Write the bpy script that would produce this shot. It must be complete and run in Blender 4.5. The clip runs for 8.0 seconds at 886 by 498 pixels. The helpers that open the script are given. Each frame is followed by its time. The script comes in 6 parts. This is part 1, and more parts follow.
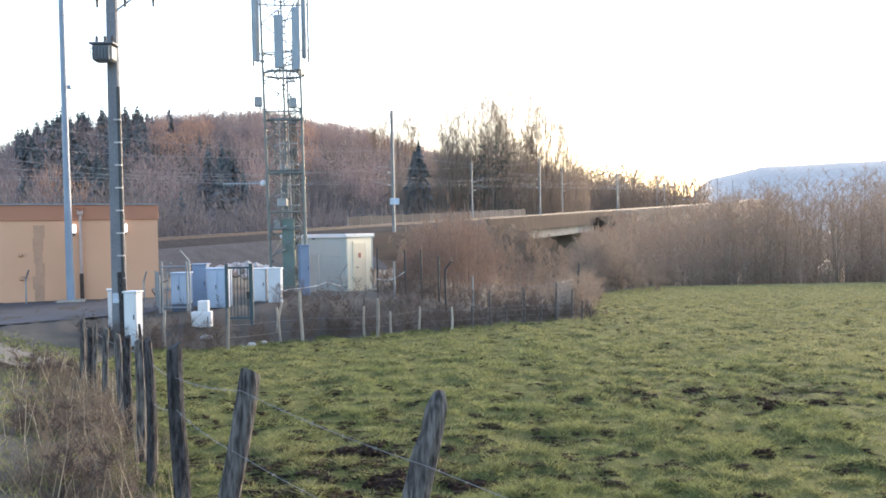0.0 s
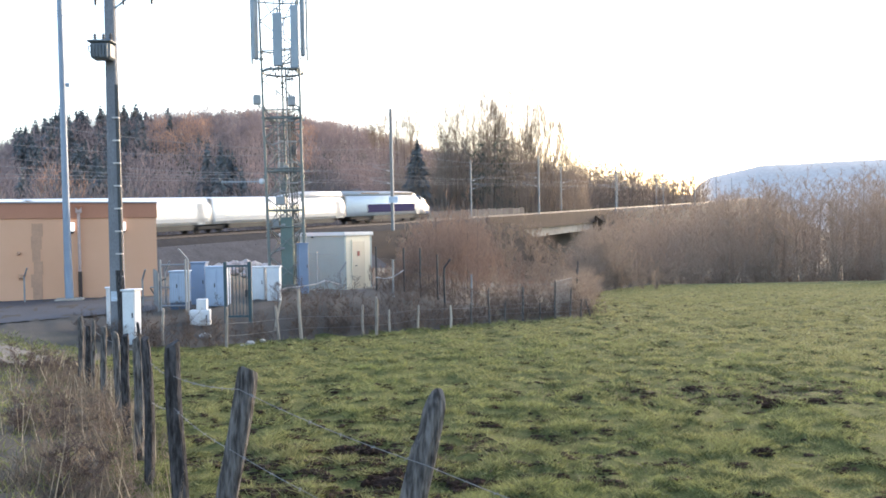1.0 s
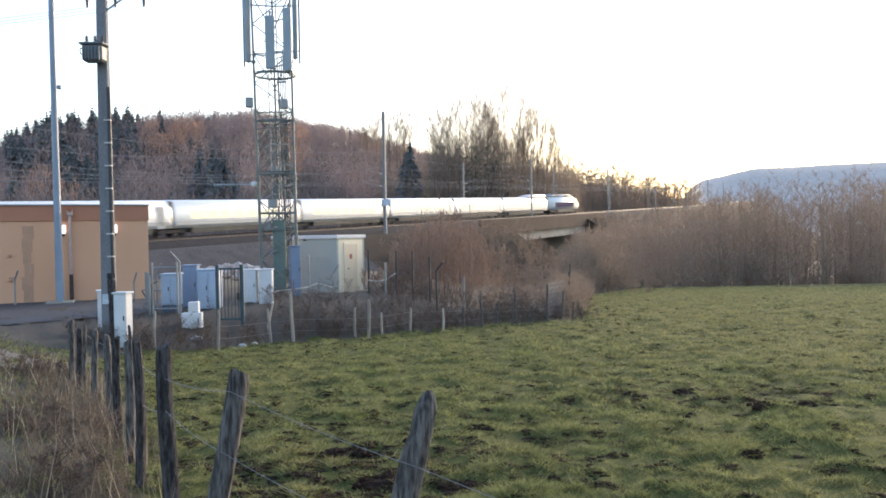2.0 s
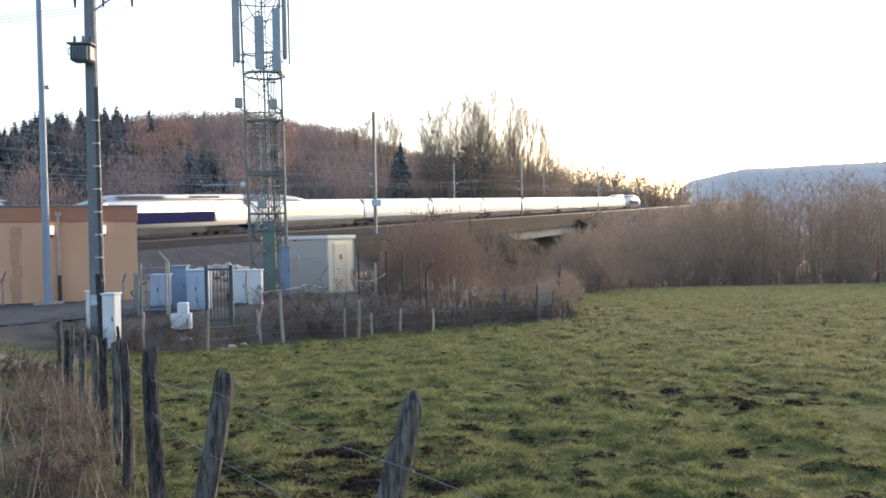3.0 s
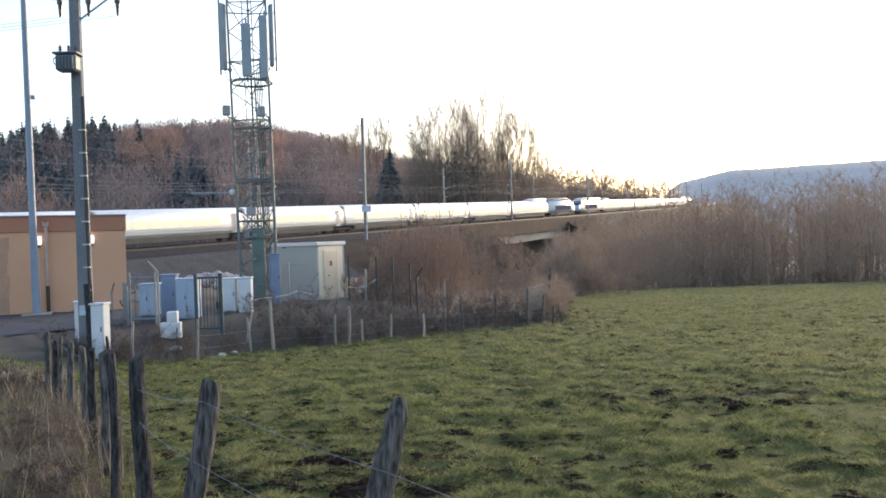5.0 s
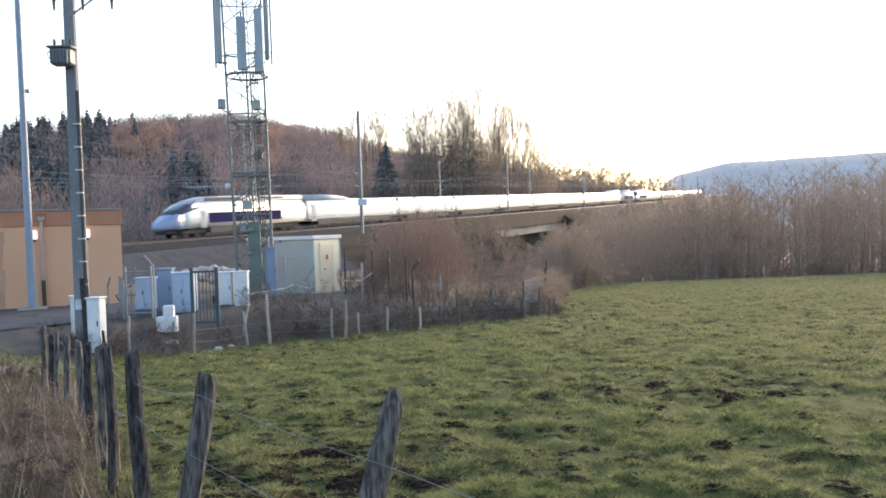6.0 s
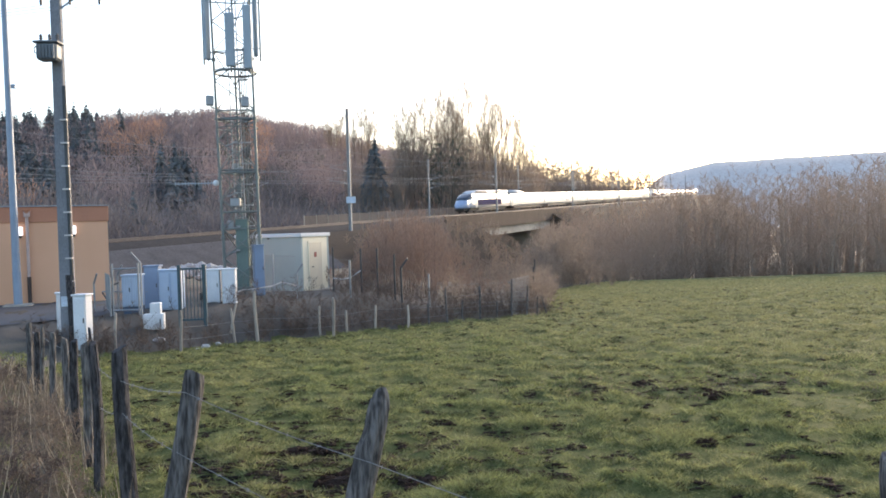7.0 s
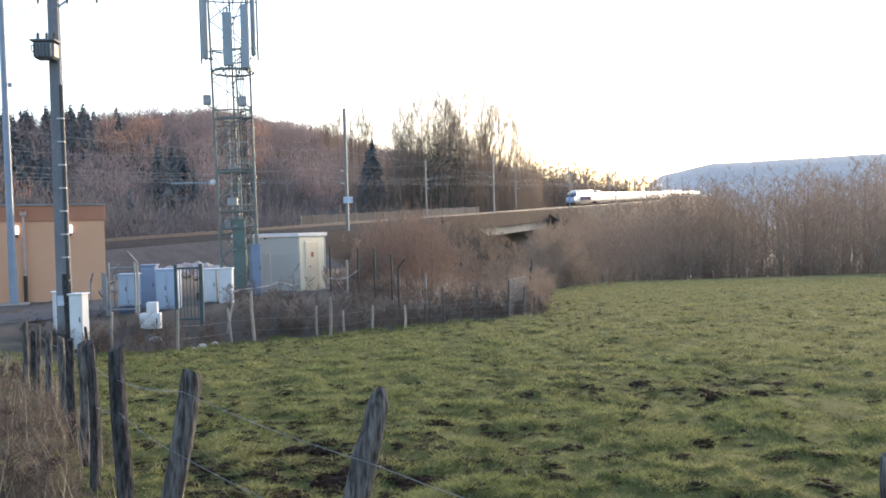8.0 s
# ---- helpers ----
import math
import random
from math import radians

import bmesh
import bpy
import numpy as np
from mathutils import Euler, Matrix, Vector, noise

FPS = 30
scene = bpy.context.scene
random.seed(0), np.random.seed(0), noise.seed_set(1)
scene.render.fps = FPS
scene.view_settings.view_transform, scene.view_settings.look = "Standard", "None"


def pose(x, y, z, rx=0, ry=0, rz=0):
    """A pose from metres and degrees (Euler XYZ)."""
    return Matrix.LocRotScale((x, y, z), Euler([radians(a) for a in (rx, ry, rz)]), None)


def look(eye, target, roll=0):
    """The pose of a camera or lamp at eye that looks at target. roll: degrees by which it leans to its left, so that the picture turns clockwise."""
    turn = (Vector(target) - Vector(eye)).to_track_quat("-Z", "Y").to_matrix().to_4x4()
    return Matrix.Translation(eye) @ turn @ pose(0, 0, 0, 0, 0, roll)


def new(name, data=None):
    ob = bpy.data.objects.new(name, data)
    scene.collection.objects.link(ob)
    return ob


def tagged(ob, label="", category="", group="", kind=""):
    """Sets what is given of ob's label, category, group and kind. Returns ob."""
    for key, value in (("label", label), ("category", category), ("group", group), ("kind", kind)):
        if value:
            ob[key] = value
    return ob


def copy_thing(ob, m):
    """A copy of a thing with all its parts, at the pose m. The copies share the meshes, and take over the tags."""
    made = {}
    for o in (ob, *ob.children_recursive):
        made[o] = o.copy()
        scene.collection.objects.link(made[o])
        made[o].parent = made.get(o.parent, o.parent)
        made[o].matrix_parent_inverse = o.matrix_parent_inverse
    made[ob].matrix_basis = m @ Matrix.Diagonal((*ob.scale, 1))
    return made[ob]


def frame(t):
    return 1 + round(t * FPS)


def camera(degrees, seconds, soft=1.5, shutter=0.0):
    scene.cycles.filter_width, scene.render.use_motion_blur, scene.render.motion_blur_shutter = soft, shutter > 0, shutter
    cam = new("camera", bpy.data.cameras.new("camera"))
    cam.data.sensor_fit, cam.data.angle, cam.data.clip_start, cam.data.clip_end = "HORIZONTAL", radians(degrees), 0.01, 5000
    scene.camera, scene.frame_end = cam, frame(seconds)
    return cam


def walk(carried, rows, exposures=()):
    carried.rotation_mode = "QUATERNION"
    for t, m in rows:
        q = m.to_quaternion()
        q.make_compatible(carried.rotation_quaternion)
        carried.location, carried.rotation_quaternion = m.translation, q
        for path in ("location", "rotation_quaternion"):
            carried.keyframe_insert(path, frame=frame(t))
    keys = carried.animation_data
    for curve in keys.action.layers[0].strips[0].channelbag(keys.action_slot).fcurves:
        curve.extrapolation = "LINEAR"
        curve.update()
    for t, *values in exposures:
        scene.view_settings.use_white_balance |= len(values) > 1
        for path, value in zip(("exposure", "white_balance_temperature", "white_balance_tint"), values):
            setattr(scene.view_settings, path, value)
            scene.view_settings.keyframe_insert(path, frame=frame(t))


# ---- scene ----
# Eye at z = 0; the verge under it lies 1.7 m lower. x right, y ahead.
cam = camera(57.0, 8.0, soft=1.7, shutter=0.25)
PATH = [
    (0.0, 0.000, -0.000, 0.000, 0.000, -1.100, 1.100),
    (0.5, -0.006, 0.026, -0.004, 0.051, -1.124, 1.018),
    (1.0, 0.002, 0.016, -0.002, -0.076, -1.215, 1.074),
    (1.5, 0.002, 0.007, -0.003, -0.311, -1.028, 1.044),
    (3.0, 0.036, -0.025, 0.000, -1.248, -1.013, 1.091),
    (3.5, 0.041, -0.030, 0.006, -1.552, -0.811, 1.192),
    (4.0, 0.055, -0.038, 0.004, -1.668, -0.645, 1.512),
    (4.5, 0.062, -0.032, 0.003, -1.792, -0.568, 1.763),
    (6.0, 0.078, -0.061, 0.005, -2.165, -1.170, 2.014),
    (6.5, 0.078, -0.065, 0.005, -2.632, -1.284, 1.908),
    (7.0, 0.082, -0.069, 0.006, -2.960, -1.332, 1.765),
    (7.5, 0.073, -0.064, 0.002, -3.131, -1.370, 1.642),
    (8.0, 0.073, -0.061, 0.003, -3.174, -1.315, 1.581),
]
EXPOSURE = [(0.0, 2.14, 6300, 15), (1.0, 2.14, 6300, 15), (1.6, 1.76, 6300, 15), (3.0, 1.58, 6300, 15), (3.5, 1.47, 6300, 15), (4.7, 1.44, 6300, 15), (6.0, 1.8, 6300, 15), (8.0, 1.8, 6300, 15)]
walk(cam, [(t, pose(x, y, z, 90 + p, r, w)) for t, x, y, z, w, p, r in PATH], EXPOSURE)

# ---- light: clear winter dusk, sun low beyond the far hill ----
SUN_AZ, SUN_EL = 36.0, 13.0
world = bpy.data.worlds.new("sky")
scene.world = world
world.use_nodes = True
wn = world.node_tree
sky = wn.nodes.new("ShaderNodeTexSky")
sky.sky_type = "NISHITA"
sky.sun_disc = False
sky.sun_elevation = radians(SUN_EL)
sky.sun_rotation = radians(SUN_AZ)
sky.dust_density = 2.0
wn.nodes["Background"].inputs["Strength"].default_value = 0.15
wn.links.new(sky.outputs["Color"], wn.nodes["Background"].inputs["Color"])
sun = new("sun", bpy.data.lights.new("sun", "SUN"))
sun.data.energy, sun.data.angle, sun.data.color = 0.6, radians(12), (1.0, 0.82, 0.62)
saz, sel = radians(SUN_AZ), radians(SUN_EL)
sun.matrix_world = look((0, 0, 60), (-math.sin(saz) * math.cos(sel), -math.cos(saz) * math.cos(sel), 60 - math.sin(sel)))


# ---- materials ----
def material(name, a, b=None, rough=0.8, scale=4.0, fine=60.0, bump=0.2, metal=0.0, island=0.0, per_object=0.0, emit=0.0, stretch=(1, 1, 1), contrast=0.5, coat=0.0, thin=0.0, spec=0.5, grain=0.18):
    """Two-scale procedural surface: large patches between colours a and b, fine grain and relief."""
    m = bpy.data.materials.new(name)
    m.use_nodes = True
    n, l = m.node_tree.nodes, m.node_tree.links
    bs = n["Principled BSDF"]
    b = b or tuple(c * 0.75 for c in a)
    tc, mp = n.new("ShaderNodeTexCoord"), n.new("ShaderNodeMapping")
    mp.inputs["Scale"].default_value = stretch
    l.new(tc.outputs["Object"], mp.inputs["Vector"])
    big, small = n.new("ShaderNodeTexNoise"), n.new("ShaderNodeTexNoise")
    big.inputs["Scale"].default_value, big.inputs["Detail"].default_value = scale, 4
    small.inputs["Scale"].default_value, small.inputs["Detail"].default_value = fine, 3
    for t in (big, small):
        l.new(mp.outputs["Vector"], t.inputs["Vector"])
    ramp = n.new("ShaderNodeMapRange")
    ramp.inputs["From Min"].default_value, ramp.inputs["From Max"].default_value = 0.5 - contrast / 2.5, 0.5 + contrast / 2.5
    l.new(big.outputs["Fac"], ramp.inputs["Value"])
    mix = n.new("ShaderNodeMix")
    mix.data_type = "RGBA"
    mix.inputs["A"].default_value, mix.inputs["B"].default_value = (*a, 1), (*b, 1)
    l.new(ramp.outputs["Result"], mix.inputs["Factor"])
    hsv = n.new("ShaderNodeHueSaturation")
    l.new(mix.outputs["Result"], hsv.inputs["Color"])
    val = n.new("ShaderNodeMapRange")
    val.inputs["From Min"].default_value, val.inputs["From Max"].default_value = 0.3, 0.7
    val.inputs["To Min"].default_value, val.inputs["To Max"].default_value = 1 - grain, 1 + grain
    l.new(small.outputs["Fac"], val.inputs["Value"])
    last = val.outputs["Result"]
    for amount, node, socket in ((island, "ShaderNodeNewGeometry", "Random Per Island"), (per_object, "ShaderNodeObjectInfo", "Random")):
        if amount:
            src, rng, mul = n.new(node), n.new("ShaderNodeMapRange"), n.new("ShaderNodeMath")
            rng.inputs["To Min"].default_value, rng.inputs["To Max"].default_value = 1 - amount, 1 + amount
            mul.operation = "MULTIPLY"
            l.new(src.outputs[socket], rng.inputs["Value"])
            l.new(rng.outputs["Result"], mul.inputs[0])
            l.new(last, mul.inputs[1])
            last = mul.outputs["Value"]
    l.new(last, hsv.inputs["Value"])
    l.new(hsv.outputs["Color"], bs.inputs["Base Color"])
    bs.inputs["Roughness"].default_value, bs.inputs["Metallic"].default_value = rough, metal
    bs.inputs["Specular IOR Level"].default_value = spec
    bs.inputs["Coat Weight"].default_value = coat
    if bump:
        bp = n.new("ShaderNodeBump")
        bp.inputs["Strength"].default_value, bp.inputs["Distance"].default_value = bump, 0.02
        l.new(small.outputs["Fac"], bp.inputs["Height"])
        l.new(bp.outputs["Normal"], bs.inputs["Normal"])
    if thin:
        tl, ms = n.new("ShaderNodeBsdfTranslucent"), n.new("ShaderNodeMixShader")
        ms.inputs["Fac"].default_value = thin
        l.new(hsv.outputs["Color"], tl.inputs["Color"])
        l.new(bs.outputs["BSDF"], ms.inputs[1])
        l.new(tl.outputs["BSDF"], ms.inputs[2])
        l.new(ms.outputs["Shader"], n["Material Output"].inputs["Surface"])
    if emit:
        bs.inputs["Emission Color"].default_value = (*a, 1)
        bs.inputs["Emission Strength"].default_value = emit
    return m


M = dict(
    grass=material("pasture", (0.068, 0.08, 0.025), (0.125, 0.128, 0.044), 0.95, 3.5, 45, 1.0, contrast=0.5, spec=0.1),
    blade=material("grass_blades", (0.175, 0.203, 0.074), (0.24, 0.238, 0.10), 0.7, 0.5, 9, 0, island=0.48, thin=0.45),
    # colour of uneaten tufts; also paints the shade in hoof hollows
    tuft=material("dark_grass_tufts", (0.05, 0.062, 0.02), (0.09, 0.095, 0.032), 0.8, 0.5, 9, 0, island=0.4, thin=0.3),
    verge=material("dry_verge", (0.12, 0.10, 0.075), (0.055, 0.05, 0.035), 0.95, 0.9, 25, 0.8),
    straw=material("dry_stalks", (0.25, 0.205, 0.15), (0.10, 0.083, 0.062), 0.85, 0.9, 14, 0, island=0.5, thin=0.3),
    stalk=material("pale_dead_stalks", (0.45, 0.38, 0.27), (0.30, 0.25, 0.18), 0.85, 1.2, 14, 0, island=0.4, thin=0.3),
    bramble=material("bramble", (0.165, 0.11, 0.083), (0.10, 0.073, 0.058), 0.85, 1.5, 14, 0, island=0.4),
    yard=material("yard_gravel", (0.085, 0.073, 0.062), (0.055, 0.048, 0.038), 0.95, 0.6, 30, 0.8),
    woodfloor=material("leaf_litter", (0.085, 0.062, 0.042), (0.06, 0.055, 0.035), 0.95, 0.05, 3, 0.5),
    # pale blue-grey puts the distance haze into the hill's own colour
    farhill=material("hazed_far_hill", (0.40, 0.415, 0.42), (0.35, 0.37, 0.38), 1.0, 0.01, 0.2, 0.0),
    soil=material("turned_soil", (0.042, 0.023, 0.016), (0.02, 0.014, 0.011), 0.95, 4, 40, 0.9, island=0.35, spec=0.15),
    asphalt=material("asphalt", (0.072, 0.076, 0.088), (0.052, 0.055, 0.064), 0.85, 0.8, 90, 0.3),
    track=material("pale_gravel_path", (0.19, 0.178, 0.16), (0.12, 0.11, 0.092), 0.95, 0.8, 40, 0.6),
    ballast=material("ballast", (0.04, 0.036, 0.036), (0.027, 0.025, 0.026), 0.95, 1.0, 5, 1.0, spec=0.15),
    bank=material("bank_scrub", (0.068, 0.05, 0.037), (0.045, 0.035, 0.027), 0.95, 0.25, 4, 0.8, spec=0.15),
    slopestones=material("loose_slope_stones", (0.12, 0.115, 0.117), (0.085, 0.082, 0.084), 0.95, 0.8, 9, 0.4, island=0.25),
    rubble=material("pale_rubble", (0.52, 0.50, 0.48), (0.36, 0.35, 0.33), 0.9, 2.0, 14, 0.9),
    rail=material("rail_steel", (0.10, 0.078, 0.066), (0.065, 0.05, 0.042), 0.7, 3, 60, 0.1, metal=0.2),
    sleeper=material("stained_concrete_sleeper", (0.065, 0.06, 0.056), None, 0.9, 3, 40, 0.3, spec=0.15),
    concrete=material("weathered_concrete", (0.46, 0.42, 0.36), (0.30, 0.265, 0.22), 0.9, 0.5, 12, 0.4),
    fascia=material("stained_deck_edge", (0.105, 0.073, 0.054), (0.075, 0.053, 0.04), 0.9, 0.5, 8, 0.5, stretch=(1, 1, 0.3)),
    galv=material("galvanised_steel", (0.34, 0.35, 0.36), (0.26, 0.27, 0.28), 0.5, 2, 40, 0.1, metal=0.6, grain=0.05),
    mast=material("mast_steel", (0.33, 0.33, 0.33), (0.25, 0.25, 0.25), 0.6, 2, 30, 0.1, metal=0.2, grain=0.05),
    bluepole=material("blue_grey_paint", (0.27, 0.33, 0.41), (0.22, 0.275, 0.35), 0.45, 2, 30, 0.05, grain=0.05),
    concpole=material("pole_concrete", (0.22, 0.225, 0.245), (0.16, 0.165, 0.18), 0.85, 3, 50, 0.3, stretch=(1, 1, 0.3)),
    darksteel=material("dark_steel", (0.06, 0.065, 0.07), (0.04, 0.042, 0.045), 0.5, 3, 40, 0.1, metal=0.3),
    trafo=material("grey_tank_paint", (0.15, 0.17, 0.19), (0.11, 0.125, 0.14), 0.5, 4, 50, 0.1, grain=0.05),
    insul=material("porcelain", (0.08, 0.06, 0.055), None, 0.25, 4, 50, 0),
    orange=material("orange_render", (0.80, 0.45, 0.28), (0.74, 0.405, 0.245), 0.95, 0.5, 70, 0.3, grain=0.05),
    band=material("rust_red_fascia", (0.53, 0.235, 0.14), (0.47, 0.205, 0.12), 0.7, 0.8, 50, 0.15, grain=0.05),
    stain=material("damp_stain", (0.48, 0.285, 0.19), (0.62, 0.355, 0.225), 0.95, 1.2, 12, 0.1, grain=0.06),
    barrier=material("pale_weathered_panel", (0.165, 0.14, 0.125), (0.12, 0.103, 0.093), 0.9, 0.6, 9, 0.3, per_object=0.15),
    pipe=material("pinkish_pipe", (0.58, 0.43, 0.38), None, 0.5, 3, 40, 0.05),
    lamp=material("lit_lamp", (1.0, 0.97, 0.93), None, 0.4, 3, 20, 0, emit=0.4),
    white=material("white_cabinet_paint", (0.72, 0.73, 0.74), (0.62, 0.64, 0.66), 0.5, 2, 30, 0.05, grain=0.05),
    palebl=material("pale_blue_cabinet", (0.43, 0.52, 0.65), (0.36, 0.45, 0.57), 0.5, 2, 30, 0.05, grain=0.05),
    midbl=material("blue_cabinet", (0.22, 0.28, 0.39), (0.19, 0.245, 0.34), 0.5, 2, 30, 0.05, grain=0.05),
    plinth=material("cabinet_plinth", (0.09, 0.13, 0.20), None, 0.7, 2, 30, 0.1, grain=0.05),
    gate=material("dark_green_blue_steel", (0.035, 0.075, 0.095), (0.028, 0.06, 0.075), 0.5, 3, 40, 0.05),
    shelter=material("grey_green_panel", (0.40, 0.45, 0.43), (0.35, 0.40, 0.385), 0.85, 0.8, 40, 0.15, grain=0.05),
    # cream brightened: warm sky glow on the door end put into colour
    cream=material("lit_cream_panel", (0.88, 0.80, 0.62), (0.82, 0.74, 0.57), 0.8, 0.8, 40, 0.15, grain=0.05),
    door=material("beige_door", (0.74, 0.65, 0.49), (0.68, 0.59, 0.44), 0.6, 1.5, 40, 0.08, grain=0.05),
    roofw=material("white_roof_edge", (0.75, 0.76, 0.76), (0.62, 0.64, 0.64), 0.7, 1, 40, 0.1, grain=0.05),
    tower=material("tower_steel", (0.195, 0.22, 0.21), (0.15, 0.168, 0.162), 0.55, 2, 30, 0.1, metal=0.3, grain=0.08),
    towergr=material("green_tower_cabinet", (0.15, 0.205, 0.185), (0.12, 0.17, 0.155), 0.6, 2, 30, 0.1),
    panel=material("antenna_radome", (0.33, 0.38, 0.42), (0.28, 0.33, 0.37), 0.55, 2, 30, 0.05, grain=0.05),
    wood=material("weathered_oak", (0.19, 0.175, 0.165), (0.042, 0.036, 0.034), 0.92, 5, 14, 0.9, stretch=(9, 9, 1.3), per_object=0.15, contrast=0.3),
    wooddark=material("dark_weathered_oak", (0.075, 0.068, 0.07), (0.015, 0.013, 0.013), 0.92, 5, 14, 0.9, stretch=(8, 8, 1.8), per_object=0.15, contrast=0.3),
    woodpale=material("pale_split_wood", (0.44, 0.38, 0.32), (0.26, 0.225, 0.19), 0.92, 5, 20, 0.6, stretch=(6, 6, 0.6), per_object=0.25),
    linewire=material("overhead_copper", (0.33, 0.33, 0.34), None, 0.6, 3, 40, 0),
    ivy=material("dark_evergreen_leaf", (0.12, 0.13, 0.105), (0.15, 0.155, 0.125), 0.9, 0.2, 3, 0, island=0.25, thin=0.3),
    wire=material("fence_wire", (0.26, 0.25, 0.24), None, 0.6, 3, 40, 0, metal=0.2),
    rope=material("pale_rope", (0.62, 0.58, 0.55), None, 0.8, 3, 40, 0.1),
    bark=material("bark", (0.12, 0.095, 0.075), (0.08, 0.065, 0.052), 0.95, 2, 20, 0.4, island=0.25),
    twig=material("bare_twigs", (0.33, 0.262, 0.208), (0.25, 0.20, 0.162), 0.95, 0.03, 4, 0, island=0.15, thin=0.45),
    twigred=material("reddish_twigs", (0.33, 0.225, 0.17), (0.245, 0.175, 0.14), 0.95, 0.2, 4, 0, island=0.25, thin=0.2),
    russet=material("russet_foliage", (0.50, 0.30, 0.21), (0.41, 0.26, 0.19), 0.95, 0.05, 4, 0, island=0.1, thin=0.5),
    conifer=material("conifer_needles", (0.135, 0.15, 0.165), (0.16, 0.17, 0.17), 0.95, 0.1, 3, 0, island=0.15),
    carwhite=material("silver_white_train_paint", (0.88, 0.87, 0.85), (0.82, 0.815, 0.80), 0.34, 0.3, 12, 0.0, metal=0.3, coat=0.3),
    cargrey=material("pale_grey_skirt", (0.60, 0.585, 0.55), (0.52, 0.51, 0.48), 0.4, 0.3, 12, 0.0),
    carblue=material("deep_blue_band", (0.03, 0.03, 0.11), (0.026, 0.026, 0.09), 0.8, 0.5, 12, 0.0, spec=0.08),
    # warm tint and emission paint in the bright reflections on the panes
    carglass=material("glint_train_window", (0.95, 0.86, 0.58), (0.88, 0.80, 0.54), 0.15, 0.5, 12, 0.0, coat=0.6, emit=0.2),
    windscreen=material("dark_windscreen", (0.05, 0.06, 0.08), (0.04, 0.05, 0.065), 0.14, 0.5, 12, 0.0, coat=0.3),
    # lightened and flattened in contrast: haze over the hill put into colour
    hilltwig=material("hillside_twigs", (0.365, 0.277, 0.26), (0.28, 0.225, 0.22), 0.95, 0.02, 3, 0, island=0.1, thin=0.35),
    roofgrey=material("silver_roof_paint", (0.52, 0.53, 0.55), (0.45, 0.46, 0.48), 0.45, 0.5, 12, 0.0),
    # paler than the other twigs: veiling glare put into colour and translucency
    thicket=material("thicket_twigs", (0.41, 0.305, 0.23), (0.315, 0.24, 0.185), 0.95, 0.05, 4, 0, island=0.1, thin=0.25),
    slopestone=material("stony_slope", (0.085, 0.082, 0.086), (0.06, 0.058, 0.062), 0.95, 0.8, 5, 1.0, spec=0.2),
    underskirt=material("brown_grey_underskirt", (0.15, 0.132, 0.105), (0.10, 0.09, 0.072), 0.8, 0.6, 8, 0.1),
    carunder=material("underframe", (0.045, 0.04, 0.036), (0.03, 0.028, 0.026), 0.8, 1, 12, 0.2),
    cardark=material("dark_grille", (0.07, 0.07, 0.078), None, 0.5, 1, 20, 0.1),
    vergetwig=material("dry_verge_twigs", (0.25, 0.18, 0.13), (0.15, 0.115, 0.088), 0.9, 1.2, 14, 0, island=0.4, thin=0.15),
    nosegrey=material("blue_grey_nose", (0.30, 0.37, 0.52), (0.25, 0.31, 0.45), 0.3, 0.4, 12, 0.0, coat=0.6),
    bellows=material("tan_grey_bellows", (0.30, 0.26, 0.20), (0.22, 0.19, 0.15), 0.8, 1, 20, 0.1),
    # darker copy of the hillside twigs: shade at the hill's foot put into colour
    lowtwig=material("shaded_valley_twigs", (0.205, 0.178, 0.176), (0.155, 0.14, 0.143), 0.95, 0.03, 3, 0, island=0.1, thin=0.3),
    # paler copy of the grass blades: distance haze and glare put into colour
    farblade=material("hazed_far_sward", (0.265, 0.26, 0.115), (0.32, 0.30, 0.145), 0.8, 0.2, 3, 0, island=0.25, thin=0.4),
    sign=material("pale_blue_plate", (0.58, 0.66, 0.76), None, 0.5, 3, 30, 0.0),
    hazard=material("red_mark", (0.35, 0.10, 0.07), None, 0.6, 3, 30, 0.0),
)


# ---- mesh helpers ----
def box(bm, c, size, rz=0.0, bevel=0.0, tilt=0.0):
    r = bmesh.ops.create_cube(bm, size=1.0, matrix=pose(*c, tilt, 0, rz) @ Matrix.Diagonal((*size, 1)))
    if bevel:
        es = list({e for v in r["verts"] for e in v.link_edges})
        bmesh.ops.bevel(bm, geom=es, offset=bevel, segments=1, affect="EDGES", profile=0.5)


def rod(bm, a, b, r0, r1=None, seg=8):
    """A tapered round bar from a to b."""
    a, b = Vector(a), Vector(b)
    d = b - a
    q = d.to_track_quat("Z", "Y").to_matrix().to_4x4()
    bmesh.ops.create_cone(bm, cap_ends=True, segments=seg, radius1=r0, radius2=r0 if r1 is None else r1, depth=d.length,
                          matrix=Matrix.Translation((a + b) / 2) @ q)


def line(bm, pts, r, seg=5):
    for a, b in zip(pts, pts[1:]):
        rod(bm, a, b, r, r, seg)


def finish(name, bm, mat, parent=None, label="", smooth=False):
    me = bpy.data.meshes.new(name)
    bm.to_mesh(me)
    bm.free()
    me.materials.append(mat)
    if smooth:
        for p in me.polygons:
            p.use_smooth = True
    ob = new(name, me)
    if parent:
        ob.parent = parent
    if label:
        tagged(ob, label)
    return ob


def part(name, bm, mat, parent, label=""):
    return finish(name, bm, mat, parent, label)


def empty(name, x, y, z, rz=0.0):
    ob = new(name)
    ob.empty_display_size = 0.3
    ob.matrix_basis = pose(x, y, z, 0, 0, rz)
    return ob


